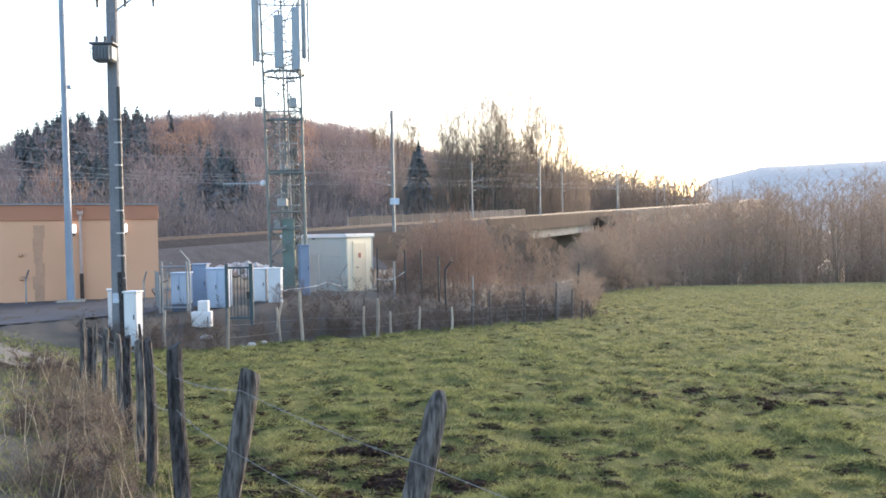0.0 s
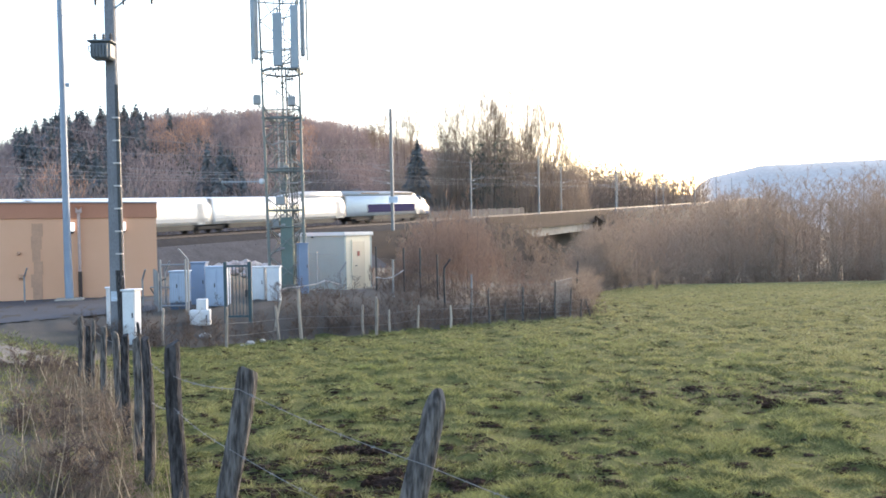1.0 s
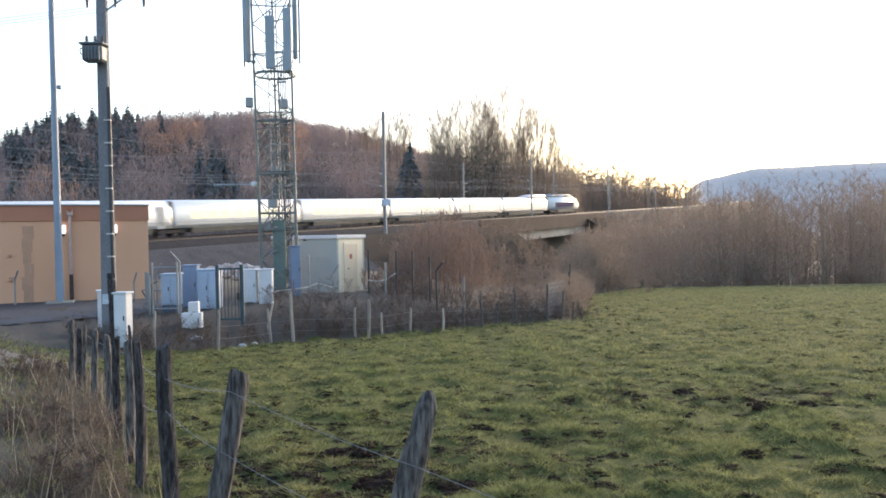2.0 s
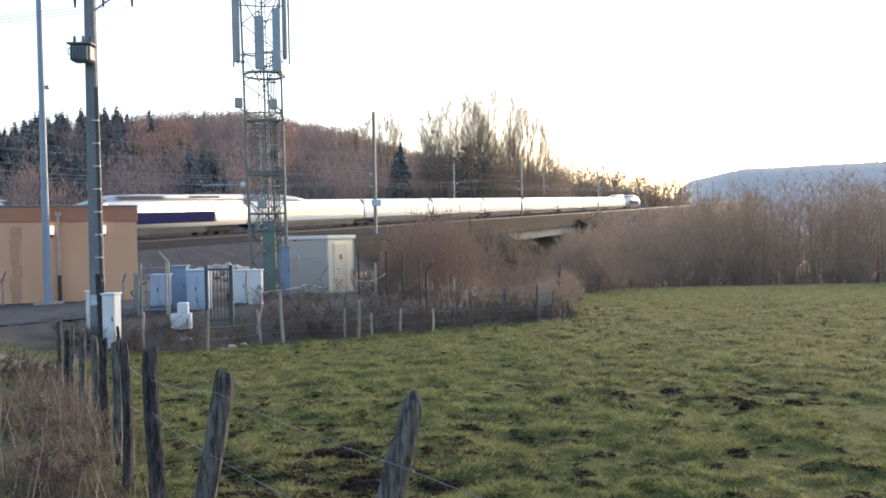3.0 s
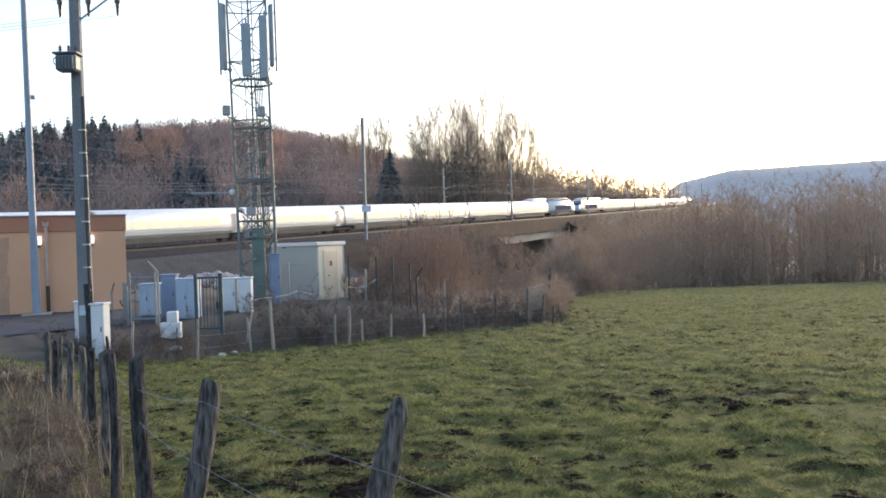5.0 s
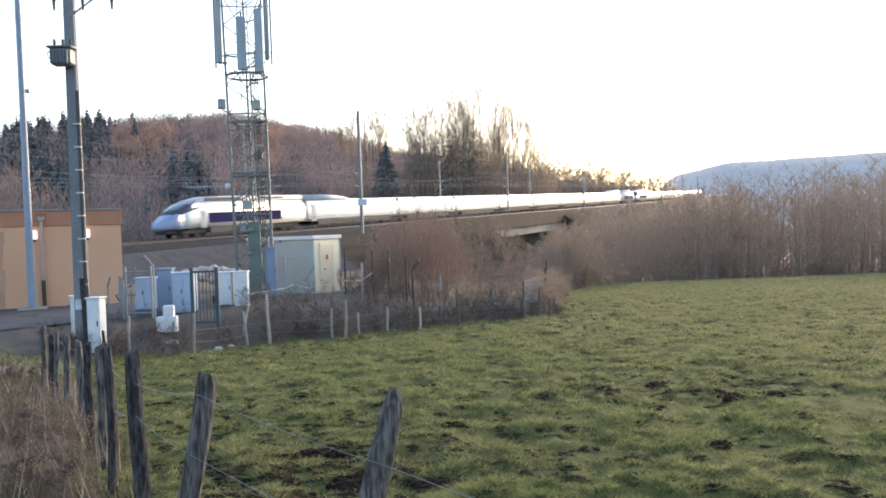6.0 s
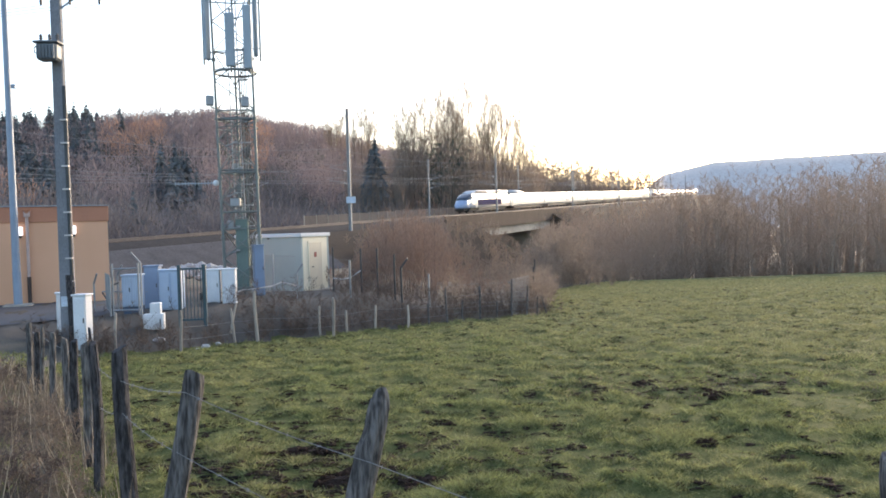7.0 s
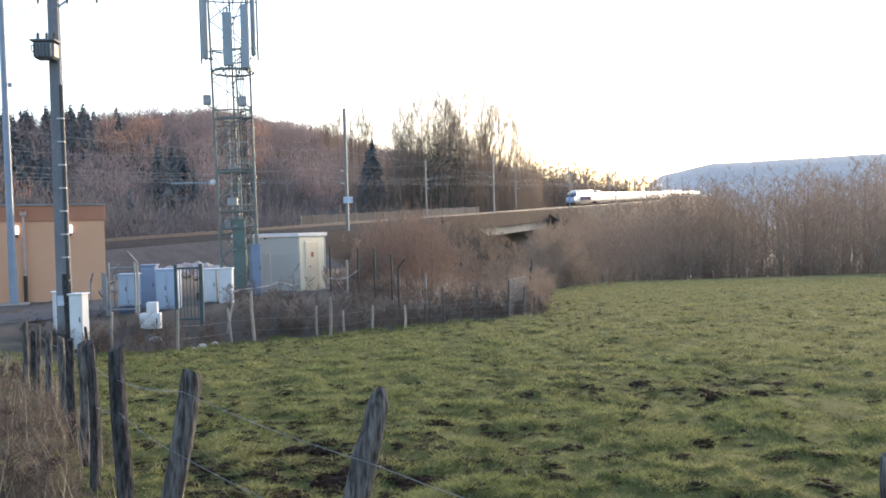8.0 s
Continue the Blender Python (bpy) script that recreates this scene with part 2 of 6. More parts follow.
def raw_mesh(name, verts, faces, mats, index=None, smooth=False):
    """A mesh from arrays: verts (n, 3), faces (m, 3 or 4)."""
    me = bpy.data.meshes.new(name)
    verts, faces = np.asarray(verts, dtype=np.float32), np.asarray(faces, dtype=np.int32)
    k = faces.shape[1]
    me.vertices.add(len(verts))
    me.vertices.foreach_set("co", verts.ravel())
    me.loops.add(faces.size)
    me.loops.foreach_set("vertex_index", faces.ravel())
    me.polygons.add(len(faces))
    me.polygons.foreach_set("loop_start", np.arange(0, faces.size, k, dtype=np.int32))
    for m in mats:
        me.materials.append(m)
    if index is not None:
        me.polygons.foreach_set("material_index", np.asarray(index, dtype=np.int32))
    me.polygons.foreach_set("use_smooth", np.full(len(faces), smooth, dtype=bool))
    me.update(calc_edges=True)
    me.validate()
    return new(name, me)


# ---- the lie of the land ----
def smooth01(a, b, v):
    t = np.clip((np.asarray(v, dtype=float) - a) / (b - a), 0, 1)
    return t * t * (3 - 2 * t)


EDGE_Y = [-60, -10, 2, 3.7, 4.25, 5.3, 6.2, 8, 15, 19.0, 20.2, 22, 24, 26, 28, 36, 46, 62, 80]
EDGE_X = [60, 15, 2.5, 0.0, -1.1, -1.75, -2.26, -3.0, -6.4, -7.4, -5.5, -3.85, -0.74, 1.5, 5.0, 6.8, 8.8, 16.7, 24]


def inside_yard(x, y):
    """Metres to the yard's side of the pasture fence (negative on the pasture)."""
    slope = np.interp(y, [0, 19, 20, 28, 29], [0.8, 0.85, 0.55, 0.55, 0.9])
    return (np.interp(y, EDGE_Y, EDGE_X) - x) * slope


AZ = [-180, -60, -40, -28.5, -25, -18.3, -12.4, -5.5, -0.8, 4, 9, 12.4, 17.0, 18.2, 21.5, 30, 45, 60, 180]
RIDGE = [400, 360, 340, 340, 353, 369, 389, 402, 420, 420, 430, 470, 1000, 1650, 1700, 1750, 1800, 600, 400]
TOP = [10, 18, 22, 24, 35, 41.5, 47, 41.5, 32.5, 26, 20, 17, 37, 94, 116, 121, 122, 40, 10]
FOOT = [200, 140, 140, 140, 140, 145, 150, 165, 175, 185, 230, 290, 450, 900, 1000, 1000, 1000, 300, 200]


def land(x, y):
    x, y = np.asarray(x, dtype=float), np.asarray(y, dtype=float)
    field = np.interp(y, [2, 6, 12, 22, 45, 58, 63, 74, 95, 200], [-1.7, -1.9, -2.3, -2.85, -3.55, -4.08, -4.4, -5.7, -6.5, -6.5])
    yard = np.interp(y, [3, 6, 12, 20, 30, 34, 60, 100, 150], [-1.7, -1.8, -2.05, -2.12, -2.12, -2.35, -2.9, -4.0, -6.5])
    w = smooth01(0.0, 2.6, inside_yard(x, y)) * (1 - 0.75 * smooth01(-2.5, 3, x) * smooth01(20, 26, y))
    z = field * (1 - w) + yard * w
    r, az = np.hypot(x, y), np.degrees(np.arctan2(x, y))
    rid, top, foot = (np.interp(az, AZ, v) for v in (RIDGE, TOP, FOOT))
    t = np.clip((r - foot) / (rid - foot), 0, 1.15)
    top = top + smooth01(800, 1500, r) * (0.6 * np.sin(az * 11.0 + 0.004 * r) + 0.35 * np.sin(az * 23.7 + 1.3))
    return z + (top + 6.5) * np.where(t < 1, t * t * (3 - 2 * t), 1 - 3 * (t - 1) ** 2)


def lumps(x, y):
    """Hoof-poached humps of the pasture, a few centimetres high."""
    out = np.zeros(np.broadcast(x, y).shape)
    for k in range(14):
        a, w = k * 2.4, 3.6 * 1.16 ** k
        out = out + np.sin(w * (x * np.cos(a) + y * np.sin(a)) + 1.7 * k + np.sin(0.6 * w * (x * np.sin(a) - y * np.cos(a)))) / (1 + 0.12 * k)
    return 0.016 * np.clip(out, -3.0, 4.0)


def ground_z(x, y):
    x, y = np.asarray(x, dtype=float), np.asarray(y, dtype=float)
    return land(x, y) + lumps(x, y) * (1 - smooth01(25, 60, np.hypot(x, y)))


def gz(x, y):
    return float(ground_z(x, y))


# ---- the railway's line: rises to the right, slightly curved ----
K, TH, D0, KEEP = 2.092e-4, 1.0736, 121.4, -80.0


def rail_z(s):
    return 1.95 + 0.0346 * max(s, KEEP)


def on_track(s, off=0.0, dz=0.0):
    """Place at s metres along the far track, off metres towards the pasture, dz above the rails."""
    a = TH + K * s
    x, y = (math.sin(a) - math.sin(TH)) / K, D0 - (math.cos(a) - math.cos(TH)) / K
    return Vector((x + off * math.sin(a), y - off * math.cos(a), rail_z(s) + dz))


def heading(s):
    return math.degrees(TH + K * s)


# ---- ground: one sheet to the horizon ----
def build_ground():
    az = np.concatenate([np.arange(-180, -40, 4.0), np.arange(-40, -33, 1.0), np.arange(-33, 33.01, 0.25), np.arange(34, 40, 1.0), np.arange(40, 176.1, 4.0)])
    r = np.concatenate([[0.0005, 0.35], np.geomspace(0.7, 4600, 280)])
    A, R = np.meshgrid(np.radians(az), r, indexing="ij")
    X, Y = R * np.sin(A), R * np.cos(A)
    V = np.stack([X, Y, ground_z(X, Y)], -1).reshape(-1, 3)
    na, nr = len(az), len(r)
    i, j = np.meshgrid(np.arange(na), np.arange(nr - 1), indexing="ij")
    i2 = (i + 1) % na
    F = np.stack([i * nr + j, i * nr + j + 1, i2 * nr + j + 1, i2 * nr + j], -1).reshape(-1, 4)
    c = V[F].mean(1)
    d = inside_yard(c[:, 0], c[:, 1])
    rr, aa = np.hypot(c[:, 0], c[:, 1]), np.degrees(np.arctan2(c[:, 0], c[:, 1]))
    idx = np.where(d < 0.25, 0, 1)
    idx = np.where((d >= 0.25) & (c[:, 1] > 19.5) & (c[:, 0] < 1.5), 2, idx)
    idx = np.where((d >= 0.25) & (c[:, 0] >= 1.5) & (c[:, 1] > 22), 3, idx)
    idx = np.where((c[:, 1] > 64) | (c[:, 1] > 45) & (d > 0), 3, idx)
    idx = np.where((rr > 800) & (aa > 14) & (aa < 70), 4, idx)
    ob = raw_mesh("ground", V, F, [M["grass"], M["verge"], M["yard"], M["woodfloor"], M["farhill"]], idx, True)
    tagged(ob, "grazed green pasture with dry verge and wooded valley sides", "ground", kind="structure")


build_ground()


def sheet(name, x0, x1, y0, y1, step, mat, lift, keep, label, kind="structure", cat="road"):
    xs, ys = np.arange(x0, x1, step), np.arange(y0, y1, step)
    X, Y = np.meshgrid(xs, ys, indexing="ij")
    V = np.stack([X, Y, land(X, Y) + lift], -1).reshape(-1, 3)
    i, j = np.meshgrid(np.arange(len(xs) - 1), np.arange(len(ys) - 1), indexing="ij")
    n = len(ys)
    F = np.stack([i * n + j, (i + 1) * n + j, (i + 1) * n + j + 1, i * n + j + 1], -1).reshape(-1, 4)
    c = V[F].mean(1)
    F = F[keep(c[:, 0], c[:, 1])]
    return tagged(raw_mesh(name, V, F, [mat], None, True), label, cat, kind=kind)


sheet("road", -40, -8.2, 16, 29, 0.2, M["asphalt"], 0.025, lambda x, y: (y > 20.4 + (x + 11.3) * -0.55 + 0.15 * np.sin(x)) & (y > 20.4 + (x + 11.3) * 0.95) & (y < 34),
      "dark worn asphalt drive beside the building")
sheet("gravel_path", -30, -5, 9, 20, 0.2, M["track"], 0.05, lambda x, y: (np.abs(y - 16.0 + 0.25 * (x + 9) + 0.3 * np.sin(1.4 * x)) < 0.75) & (x < -7.4 + 0.5 * np.sin(3 * y)), "pale stony wheel track across the verge")


# ---- railway: banks, ballast, rails, bridge ----
BRIDGE = (4.5, 43.0)


def strip(name, s0, s1, step, profile, mat, label, cat, parent=None):
    """Sweeps a cross-section [(off, dz or None for the ground)] along the line."""
    n = max(2, int((s1 - s0) / step) + 1)
    V = []
    for s in np.linspace(s0, s1, n):
        for off, dz in profile(s):
            p = on_track(s, off)
            V.append((p.x, p.y, rail_z(s) + dz))
    k = len(profile(s0))
    F = [(a * k + b, (a + 1) * k + b, (a + 1) * k + b + 1, a * k + b + 1) for a in range(n - 1) for b in range(k - 1)]
    ob = raw_mesh(name, V, F, [mat], None, True)
    return tagged(ob, label, cat, kind="structure")


def bank_profile(s):
    out = []
    for side in (1, -1):
        edge = 9.5 if side > 0 else -5.0
        p = on_track(s, edge + side * 10)
        drop = max(1.0, rail_z(s) - 0.75 - float(land(p.x, p.y)) + 1.5)
        cols = [(edge, -0.75), (edge + side * drop * 0.5, -0.75 - drop * 0.33), (edge + side * drop * 1.0, -0.75 - drop * 0.66), (edge + side * drop * 1.6, -0.75 - drop)]
        out = (cols[::-1] + out) if side > 0 else (out + cols)
    return out


for a, b in ((-420, BRIDGE[0] - 0.5), (BRIDGE[1] + 0.5, 560)):
    strip("railway_embankment", a, b, 4, bank_profile, M["bank"], "scrubby brown railway embankment", "embankment")


for s in (BRIDGE[0] - 0.5, BRIDGE[1] + 0.5):
    bm = bmesh.new()
    bm.faces.new([bm.verts.new((*on_track(s, off)[:2], rail_z(s) + dz)) for off, dz in bank_profile(s)])
    bmesh.ops.triangulate(bm, faces=bm.faces)
    tagged(finish("embankment_end", bm, M["bank"]), "scrubby embankment end under the bridge", "embankment", kind="structure")


def ballast_profile(s):
    return [(8.2, -0.72), (6.6, -0.15), (-2.1, -0.15), (-3.6, -0.72)]


strip("ballast_bed", -420, 560, 5, ballast_profile, M["ballast"], "grey stone ballast under two railway tracks", "ballast")
strip("stone_slope", -150, -38, 4, lambda s: [(18.0, -5.97), (13.5, -3.15), (9.55, -0.69), (8.0, -0.66)], M["slopestone"], "grey stony slope below the railway ballast", "slope")

for tr, off in (("far", 0.0), ("near", 4.5)):
    for g in (-0.7525, 0.7525):
        strip("rail", -420, 560, 5, lambda s: [(off + g + 0.05, -0.15), (off + g + 0.036, 0.0), (off + g - 0.036, 0.0), (off + g - 0.05, -0.15)], M["rail"], "brown steel running rail", "rail")
    V, F = [], []
    for s in np.arange(-100, 330, 0.6):
        ox, oy = on_track(s, off).xy
        a = math.radians(heading(s))
        cx, sx = math.cos(a), math.sin(a)
        b0 = len(V)
        for dz in (-0.2, -0.12):
            for l, w in ((-0.13, -1.2), (0.13, -1.2), (0.13, 1.2), (-0.13, 1.2)):
                V.append((ox + l * cx + w * sx, oy + l * sx - w * cx, rail_z(s) + dz))
        F += [(b0, b0 + 1, b0 + 5, b0 + 4), (b0 + 1, b0 + 2, b0 + 6, b0 + 5), (b0 + 2, b0 + 3, b0 + 7, b0 + 6), (b0 + 3, b0, b0 + 4, b0 + 7), (b0 + 4, b0 + 5, b0 + 6, b0 + 7)]
    tagged(raw_mesh("railway_sleepers", V, F, [M["sleeper"]]), "grey concrete sleepers in the ballast", "sleepers", kind="stuff")


def build_bridge():
    s0, s1 = BRIDGE
    root = empty("railway_bridge", *on_track((s0 + s1) / 2, 2.25, -4))
    tagged(root, "concrete railway bridge with rust-stained deck edge", "bridge")
    inv = root.matrix_basis.inverted()

    def beam(name, off0, off1, z0, z1, mat, sa, sb, label=""):
        V = []
        ss = np.linspace(sa, sb, 9)
        for s in ss:
            for off, dz in ((off0, z0), (off1, z0), (off1, z1), (off0, z1)):
                V.append(inv @ on_track(s, off, dz))
        F = [(4 * a + b, 4 * a + 4 + b, 4 * a + 4 + (b + 1) % 4, 4 * a + (b + 1) % 4) for a in range(8) for b in range(4)] + [(0, 1, 2, 3), (35, 34, 33, 32)]
        ob = raw_mesh(name, V, F, [mat])
        ob.parent = root
        if label:
            tagged(ob, label)

    beam("deck", -5.2, 9.4, -2.0, -0.73, M["concrete"], s0 - 1, s1 + 1)
    beam("deck_edge", 9.4, 9.75, -2.15, 0.05, M["fascia"], s0 - 9, s1 + 12, "brown stained deck edge")
    beam("deck_edge", -5.5, -5.2, -2.0, 0.05, M["fascia"], s0 - 1, s1 + 1)
    beam("girder", 8.2, 9.2, -3.55, -2.0, M["concrete"], s0, s1, "pale concrete girder")
    for off in (4.6, 1.0, -2.6, -4.4):
        beam("girder", off, off + 0.8, -3.5, -2.0, M["concrete"], s0, s1)
    for sa, sb in ((s0 - 2.0, s0), (s1, s1 + 2.0)):
        beam("abutment", -5.2, 9.2, -9.5, -2.0, M["concrete"], sa, sb)


build_bridge()


def build_barrier():
    """Low panelled barrier along the far side of the line."""
    root = empty("trackside_barrier", *on_track(-17, -5.15, -0.75))
    tagged(root, "low pale weathered panel barrier beyond the tracks", "barrier")
    inv = root.matrix_basis.inverted()
    for k in range(22):
        s0 = -17 + 2.8 * k
        a, b = on_track(s0, -5.15), on_track(s0 + 2.7, -5.15)
        bm = bmesh.new()
        vs = []
        for p, q in ((a, 0.0), (b, 0.0)):
            side = Vector((math.sin(TH), -math.cos(TH), 0)) * 0.04
            for z in (-0.8, 1.05 + 0.05 * math.sin(k * 2.1)):
                for sg in (-1, 1):
                    vs.append(bm.verts.new(inv @ (p + side * sg + Vector((0, 0, z)))))
        for f in ((0, 1, 3, 2), (4, 6, 7, 5), (0, 2, 6, 4), (1, 5, 7, 3), (2, 3, 7, 6), (0, 4, 5, 1)):
            bm.faces.new([vs[i] for i in f])
        part("panel", bm, M["barrier"], root)
        bm = bmesh.new()
        rod(bm, inv @ (a + Vector((0, 0, -0.8))), inv @ (a + Vector((0, 0, 1.2))), 0.07, 0.07, 6)
        part("post", bm, M["concrete"], root)


build_barrier()


# ---- overhead line masts and wires ----
def build_ole_mast(s, off, top, side, low=0.0, plate=False):
    """side: +1 reaches its arms towards the far side, -1 towards the pasture."""
    p = on_track(s, off, -0.78 - low)
    root = empty("overhead_line_mast", p.x, p.y, p.z, heading(s))
    tagged(root, "grey steel overhead line mast beside the railway", "mast", "overhead line masts")
    h = top + 0.78 + low
    bm = bmesh.new()
    wide = 0.30 if plate else 0.20
    box(bm, (0, 0, h / 2), (0.05, wide, h))
    box(bm, (0, wide / 2, h / 2), (wide * 0.85, 0.03, h))
    box(bm, (0, -wide / 2, h / 2), (wide * 0.85, 0.03, h))
    part("mast_column", bm, M["mast"], root)
    bm = bmesh.new()
    box(bm, (0, 0, 0.1), (0.7, 0.7, 0.35), 0, 0.03)
    part("footing", bm, M["concrete"], root)
    zr = 0.78 + low
    for dz, reach in ((6.6, 2.6), (5.2, 3.0)):
        bm = bmesh.new()
        rod(bm, (0, side * 0.15, zr + dz - 0.7), (0, side * reach, zr + dz), 0.035, 0.03, 6)
        rod(bm, (0, side * 0.15, zr + dz + 0.25), (0, side * reach, zr + dz), 0.025, 0.02, 6)
        arm = part("cantilever_arm", bm, M["mast"], root)
        bm = bmesh.new()
        for k in range(5):
            rod(bm, (0, side * (0.35 + 0.07 * k), zr + dz - 0.62 + 0.02 * k), (0, side * (0.39 + 0.07 * k), zr + dz - 0.61 + 0.02 * k), 0.09, 0.09, 8)
        part("insulator", bm, M["rope"], arm)
    if plate:
        bm = bmesh.new()
        box(bm, (-0.22, -0.28, 4.2), (1.05, 0.06, 0.72), -60, 0.02)
        part("plate", bm, M["sign"], root, "pale blue-white plate")
    return root


MASTS_NEAR = [-75.0, -28.3, 19.0, 64.0, 110.0, 157.0, 205.0, 255.0]
MASTS_FAR = [-77.0, -30.0, 17.5, 62.5, 108.0, 156.0, 204.0, 254.0]
for s in MASTS_NEAR:
    first = s == -28.3
    build_ole_mast(s, 9.2 if first else 8.0, 13.0 if first else 9.6, 1, 0.7 if first else 0.0, first)
for s in MASTS_FAR:
    build_ole_mast(s, -3.7, 9.5, -1)


def hung(a, b, sag, n=8):
    return [a.lerp(b, i / n) - Vector((0, 0, sag * 4 * (i / n) * (1 - i / n))) for i in range(n + 1)]


def build_catenary(off, masts):
    root = empty("overhead_wires", *on_track(masts[1], off, 5.1))
    tagged(root, "thin dark overhead wires above the track", "wires", "overhead wires")
    inv = Matrix.Translation(-root.matrix_basis.translation)
    ends = [masts[0] - 48] + masts
    for name, dz, sag, r in (("contact_wire", 5.1, 0.03, 0.014), ("messenger_wire", 6.5, 0.9, 0.014), ("feeder_wire", 8.6, 0.9, 0.014)):
        bm = bmesh.new()
        shift = 3.0 * (1 if off > 2 else -1) if name == "feeder_wire" else 0.0
        for a, b in zip(ends, ends[1:]):
            line(bm, [inv @ p for p in hung(on_track(a, off + shift, dz), on_track(b, off + shift, dz), sag)], r, 4)
        part(name, bm, M["linewire"], root)
    for a, b in zip(ends, ends[1:]):
        for f in (0.2, 0.4, 0.6, 0.8):
            s = a + (b - a) * f
            bm = bmesh.new()
            rod(bm, inv @ on_track(s, off, 5.1), inv @ on_track(s, off, 6.5 - 0.9 * 4 * f * (1 - f)), 0.007, 0.007, 3)
            part("dropper", bm, M["linewire"], root)


build_catenary(0.0, MASTS_FAR)
build_catenary(4.5, MASTS_NEAR)


# ---- the trains: two coupled sets of ten cars ----
def loft(bm, sections):
    rings = [[bm.verts.new(p) for p in sec] for sec in sections]
    for a, b in zip(rings, rings[1:]):
        n = len(a)
        for i in range(n):
            bm.faces.new((a[i], a[(i + 1) % n], b[(i + 1) % n], b[i]))
    bm.faces.new(rings[0][::-1])
    bm.faces.new(rings[-1])
    bmesh.ops.recalc_face_normals(bm, faces=bm.faces)


def section(x, w, low, top, shoulder=0.75):
    """A rounded car section, half width w, from low to top."""
    h = top - low
    half = [(0.93 * w, low), (w, low + 0.22 * h), (0.995 * w, low + 0.5 * h), (0.95 * w, low + 0.72 * h), (shoulder * w + 0.08 * w, low + 0.9 * h), (0.55 * w, low + 0.975 * h), (0.0, top)]
    return [(x, -a, z) for a, z in half] + [(x, a, z) for a, z in half[-2::-1]]


def bogie(parent, x):
    bm = bmesh.new()
    box(bm, (x, 0, 0.5), (3.6, 2.3, 0.28), 0, 0.05)
    for y in (-1.12, 1.12):
        box(bm, (x, y, 0.55), (3.2, 0.14, 0.36), 0, 0.04)
    b = part("bogie", bm, M["carunder"], parent)
    for dx in (-1.5, 1.5):
        bm = bmesh.new()
        for y in (-0.75, 0.75):
            rod(bm, (x + dx, y - 0.07, 0.46), (x + dx, y + 0.07, 0.46), 0.46, 0.46, 14)
        rod(bm, (x + dx, -0.75, 0.46), (x + dx, 0.75, 0.46), 0.09, 0.09, 8)
        part("wheelset", bm, M["carunder"], b)


def power_car():
    """Nose towards +x; origin at mid-length on the rails."""
    root = empty("power_car", 0, 0, -60)
    tagged(root, "silver-white high-speed power car with dark blue side band", "train car", "train cars")
    L = 11.05
    bm = bmesh.new()
    secs = [section(-L + 0.15, 1.40, 0.95, 3.62), section(3.4, 1.41, 0.95, 3.66), section(5.0, 1.41, 0.95, 3.60)]
    front = [section(x, w, low, top) for x, w, low, top in ((6.6, 1.40, 0.93, 3.55), (7.6, 1.37, 0.90, 3.24), (8.5, 1.31, 0.88, 2.80), (9.3, 1.19, 0.86, 2.36), (10.0, 1.0, 0.86, 1.98), (10.6, 0.72, 0.88, 1.62), (L, 0.30, 0.96, 1.30))]
    loft(bm, secs + front[:3])
    body = finish("car_body", bm, M["carwhite"], root, "silver-white body with sloping nose", True)
    bm = bmesh.new()
    loft(bm, front[2:])
    finish("nose", bm, M["nosegrey"], body, "blue-grey nose", True)
    bm = bmesh.new()
    loft(bm, [section(-L + 0.3, 1.12, 3.5, 4.05, 0.8), section(2.4, 1.12, 3.5, 4.05, 0.8), section(5.0, 1.08, 3.4, 3.98, 0.8), section(6.9, 0.9, 3.0, 3.62, 0.8), section(7.5, 0.7, 2.8, 3.30, 0.8)])
    finish("roof_fairing", bm, M["roofgrey"], root, "", True)
    for sgn in (-1, 1):
        bm = bmesh.new()
        box(bm, (2.6, sgn * 1.07, 3.72), (5.2, 0.2, 0.30), 0, 0.04)
        part("roof_grille", bm, M["cardark"], root, "dark roof-side grille")
        bm = bmesh.new()
        box(bm, (-5.2, sgn * 1.03, 3.76), (4.2, 0.2, 0.22), 0, 0.04)
        part("roof_grille", bm, M["cardark"], root, "dark roof-side grille")
        bm = bmesh.new()
        box(bm, (-0.55, sgn * 1.385, 1.86), (11.6, 0.09, 1.02), 0, 0.02)
        part("blue_band", bm, M["carblue"], root, "dark blue side band")
        bm = bmesh.new()
        box(bm, (0.0, sgn * 1.31, 0.64), (10.0, 0.10, 0.56), 0, 0.03)
        part("skirt", bm, M["underskirt"], root, "brown-grey underskirt")
        bm = bmesh.new()
        box(bm, (5.9, sgn * 1.39, 1.75), (0.75, 0.06, 1.7), 0, 0.02)
        part("cab_door", bm, M["cargrey"], root)
    bm = bmesh.new()
    loft(bm, [section(6.5, 1.34, 2.62, 3.64), section(7.6, 1.31, 2.36, 3.33), section(8.6, 1.22, 2.08, 2.83), section(9.35, 0.85, 1.98, 2.42)])
    finish("windscreen", bm, M["windscreen"], body, "dark raked windscreen", True)
    for sgn in (-1, 1):
        bm = bmesh.new()
        box(bm, (10.15, sgn * 0.72, 1.35), (0.3, 0.34, 0.2), sgn * 38, 0.03)
        part("headlight", bm, M["cargrey"], body)
    bm = bmesh.new()
    box(bm, (-1, 0, 0.78), (17.5, 2.3, 0.4), 0, 0.05)
    box(bm, (9.3, 0, 0.62), (2.0, 1.7, 0.36), 0, 0.08)
    part("underframe", bm, M["carunder"], root)
    bm = bmesh.new()
    box(bm, (-L + 0.05, 0, 2.2), (0.5, 2.72, 2.5), 0, 0.12)
    part("gangway", bm, M["bellows"], root, "tan-grey coupling gap cover")
    bogie(root, -7.0)
    bogie(root, 7.0)
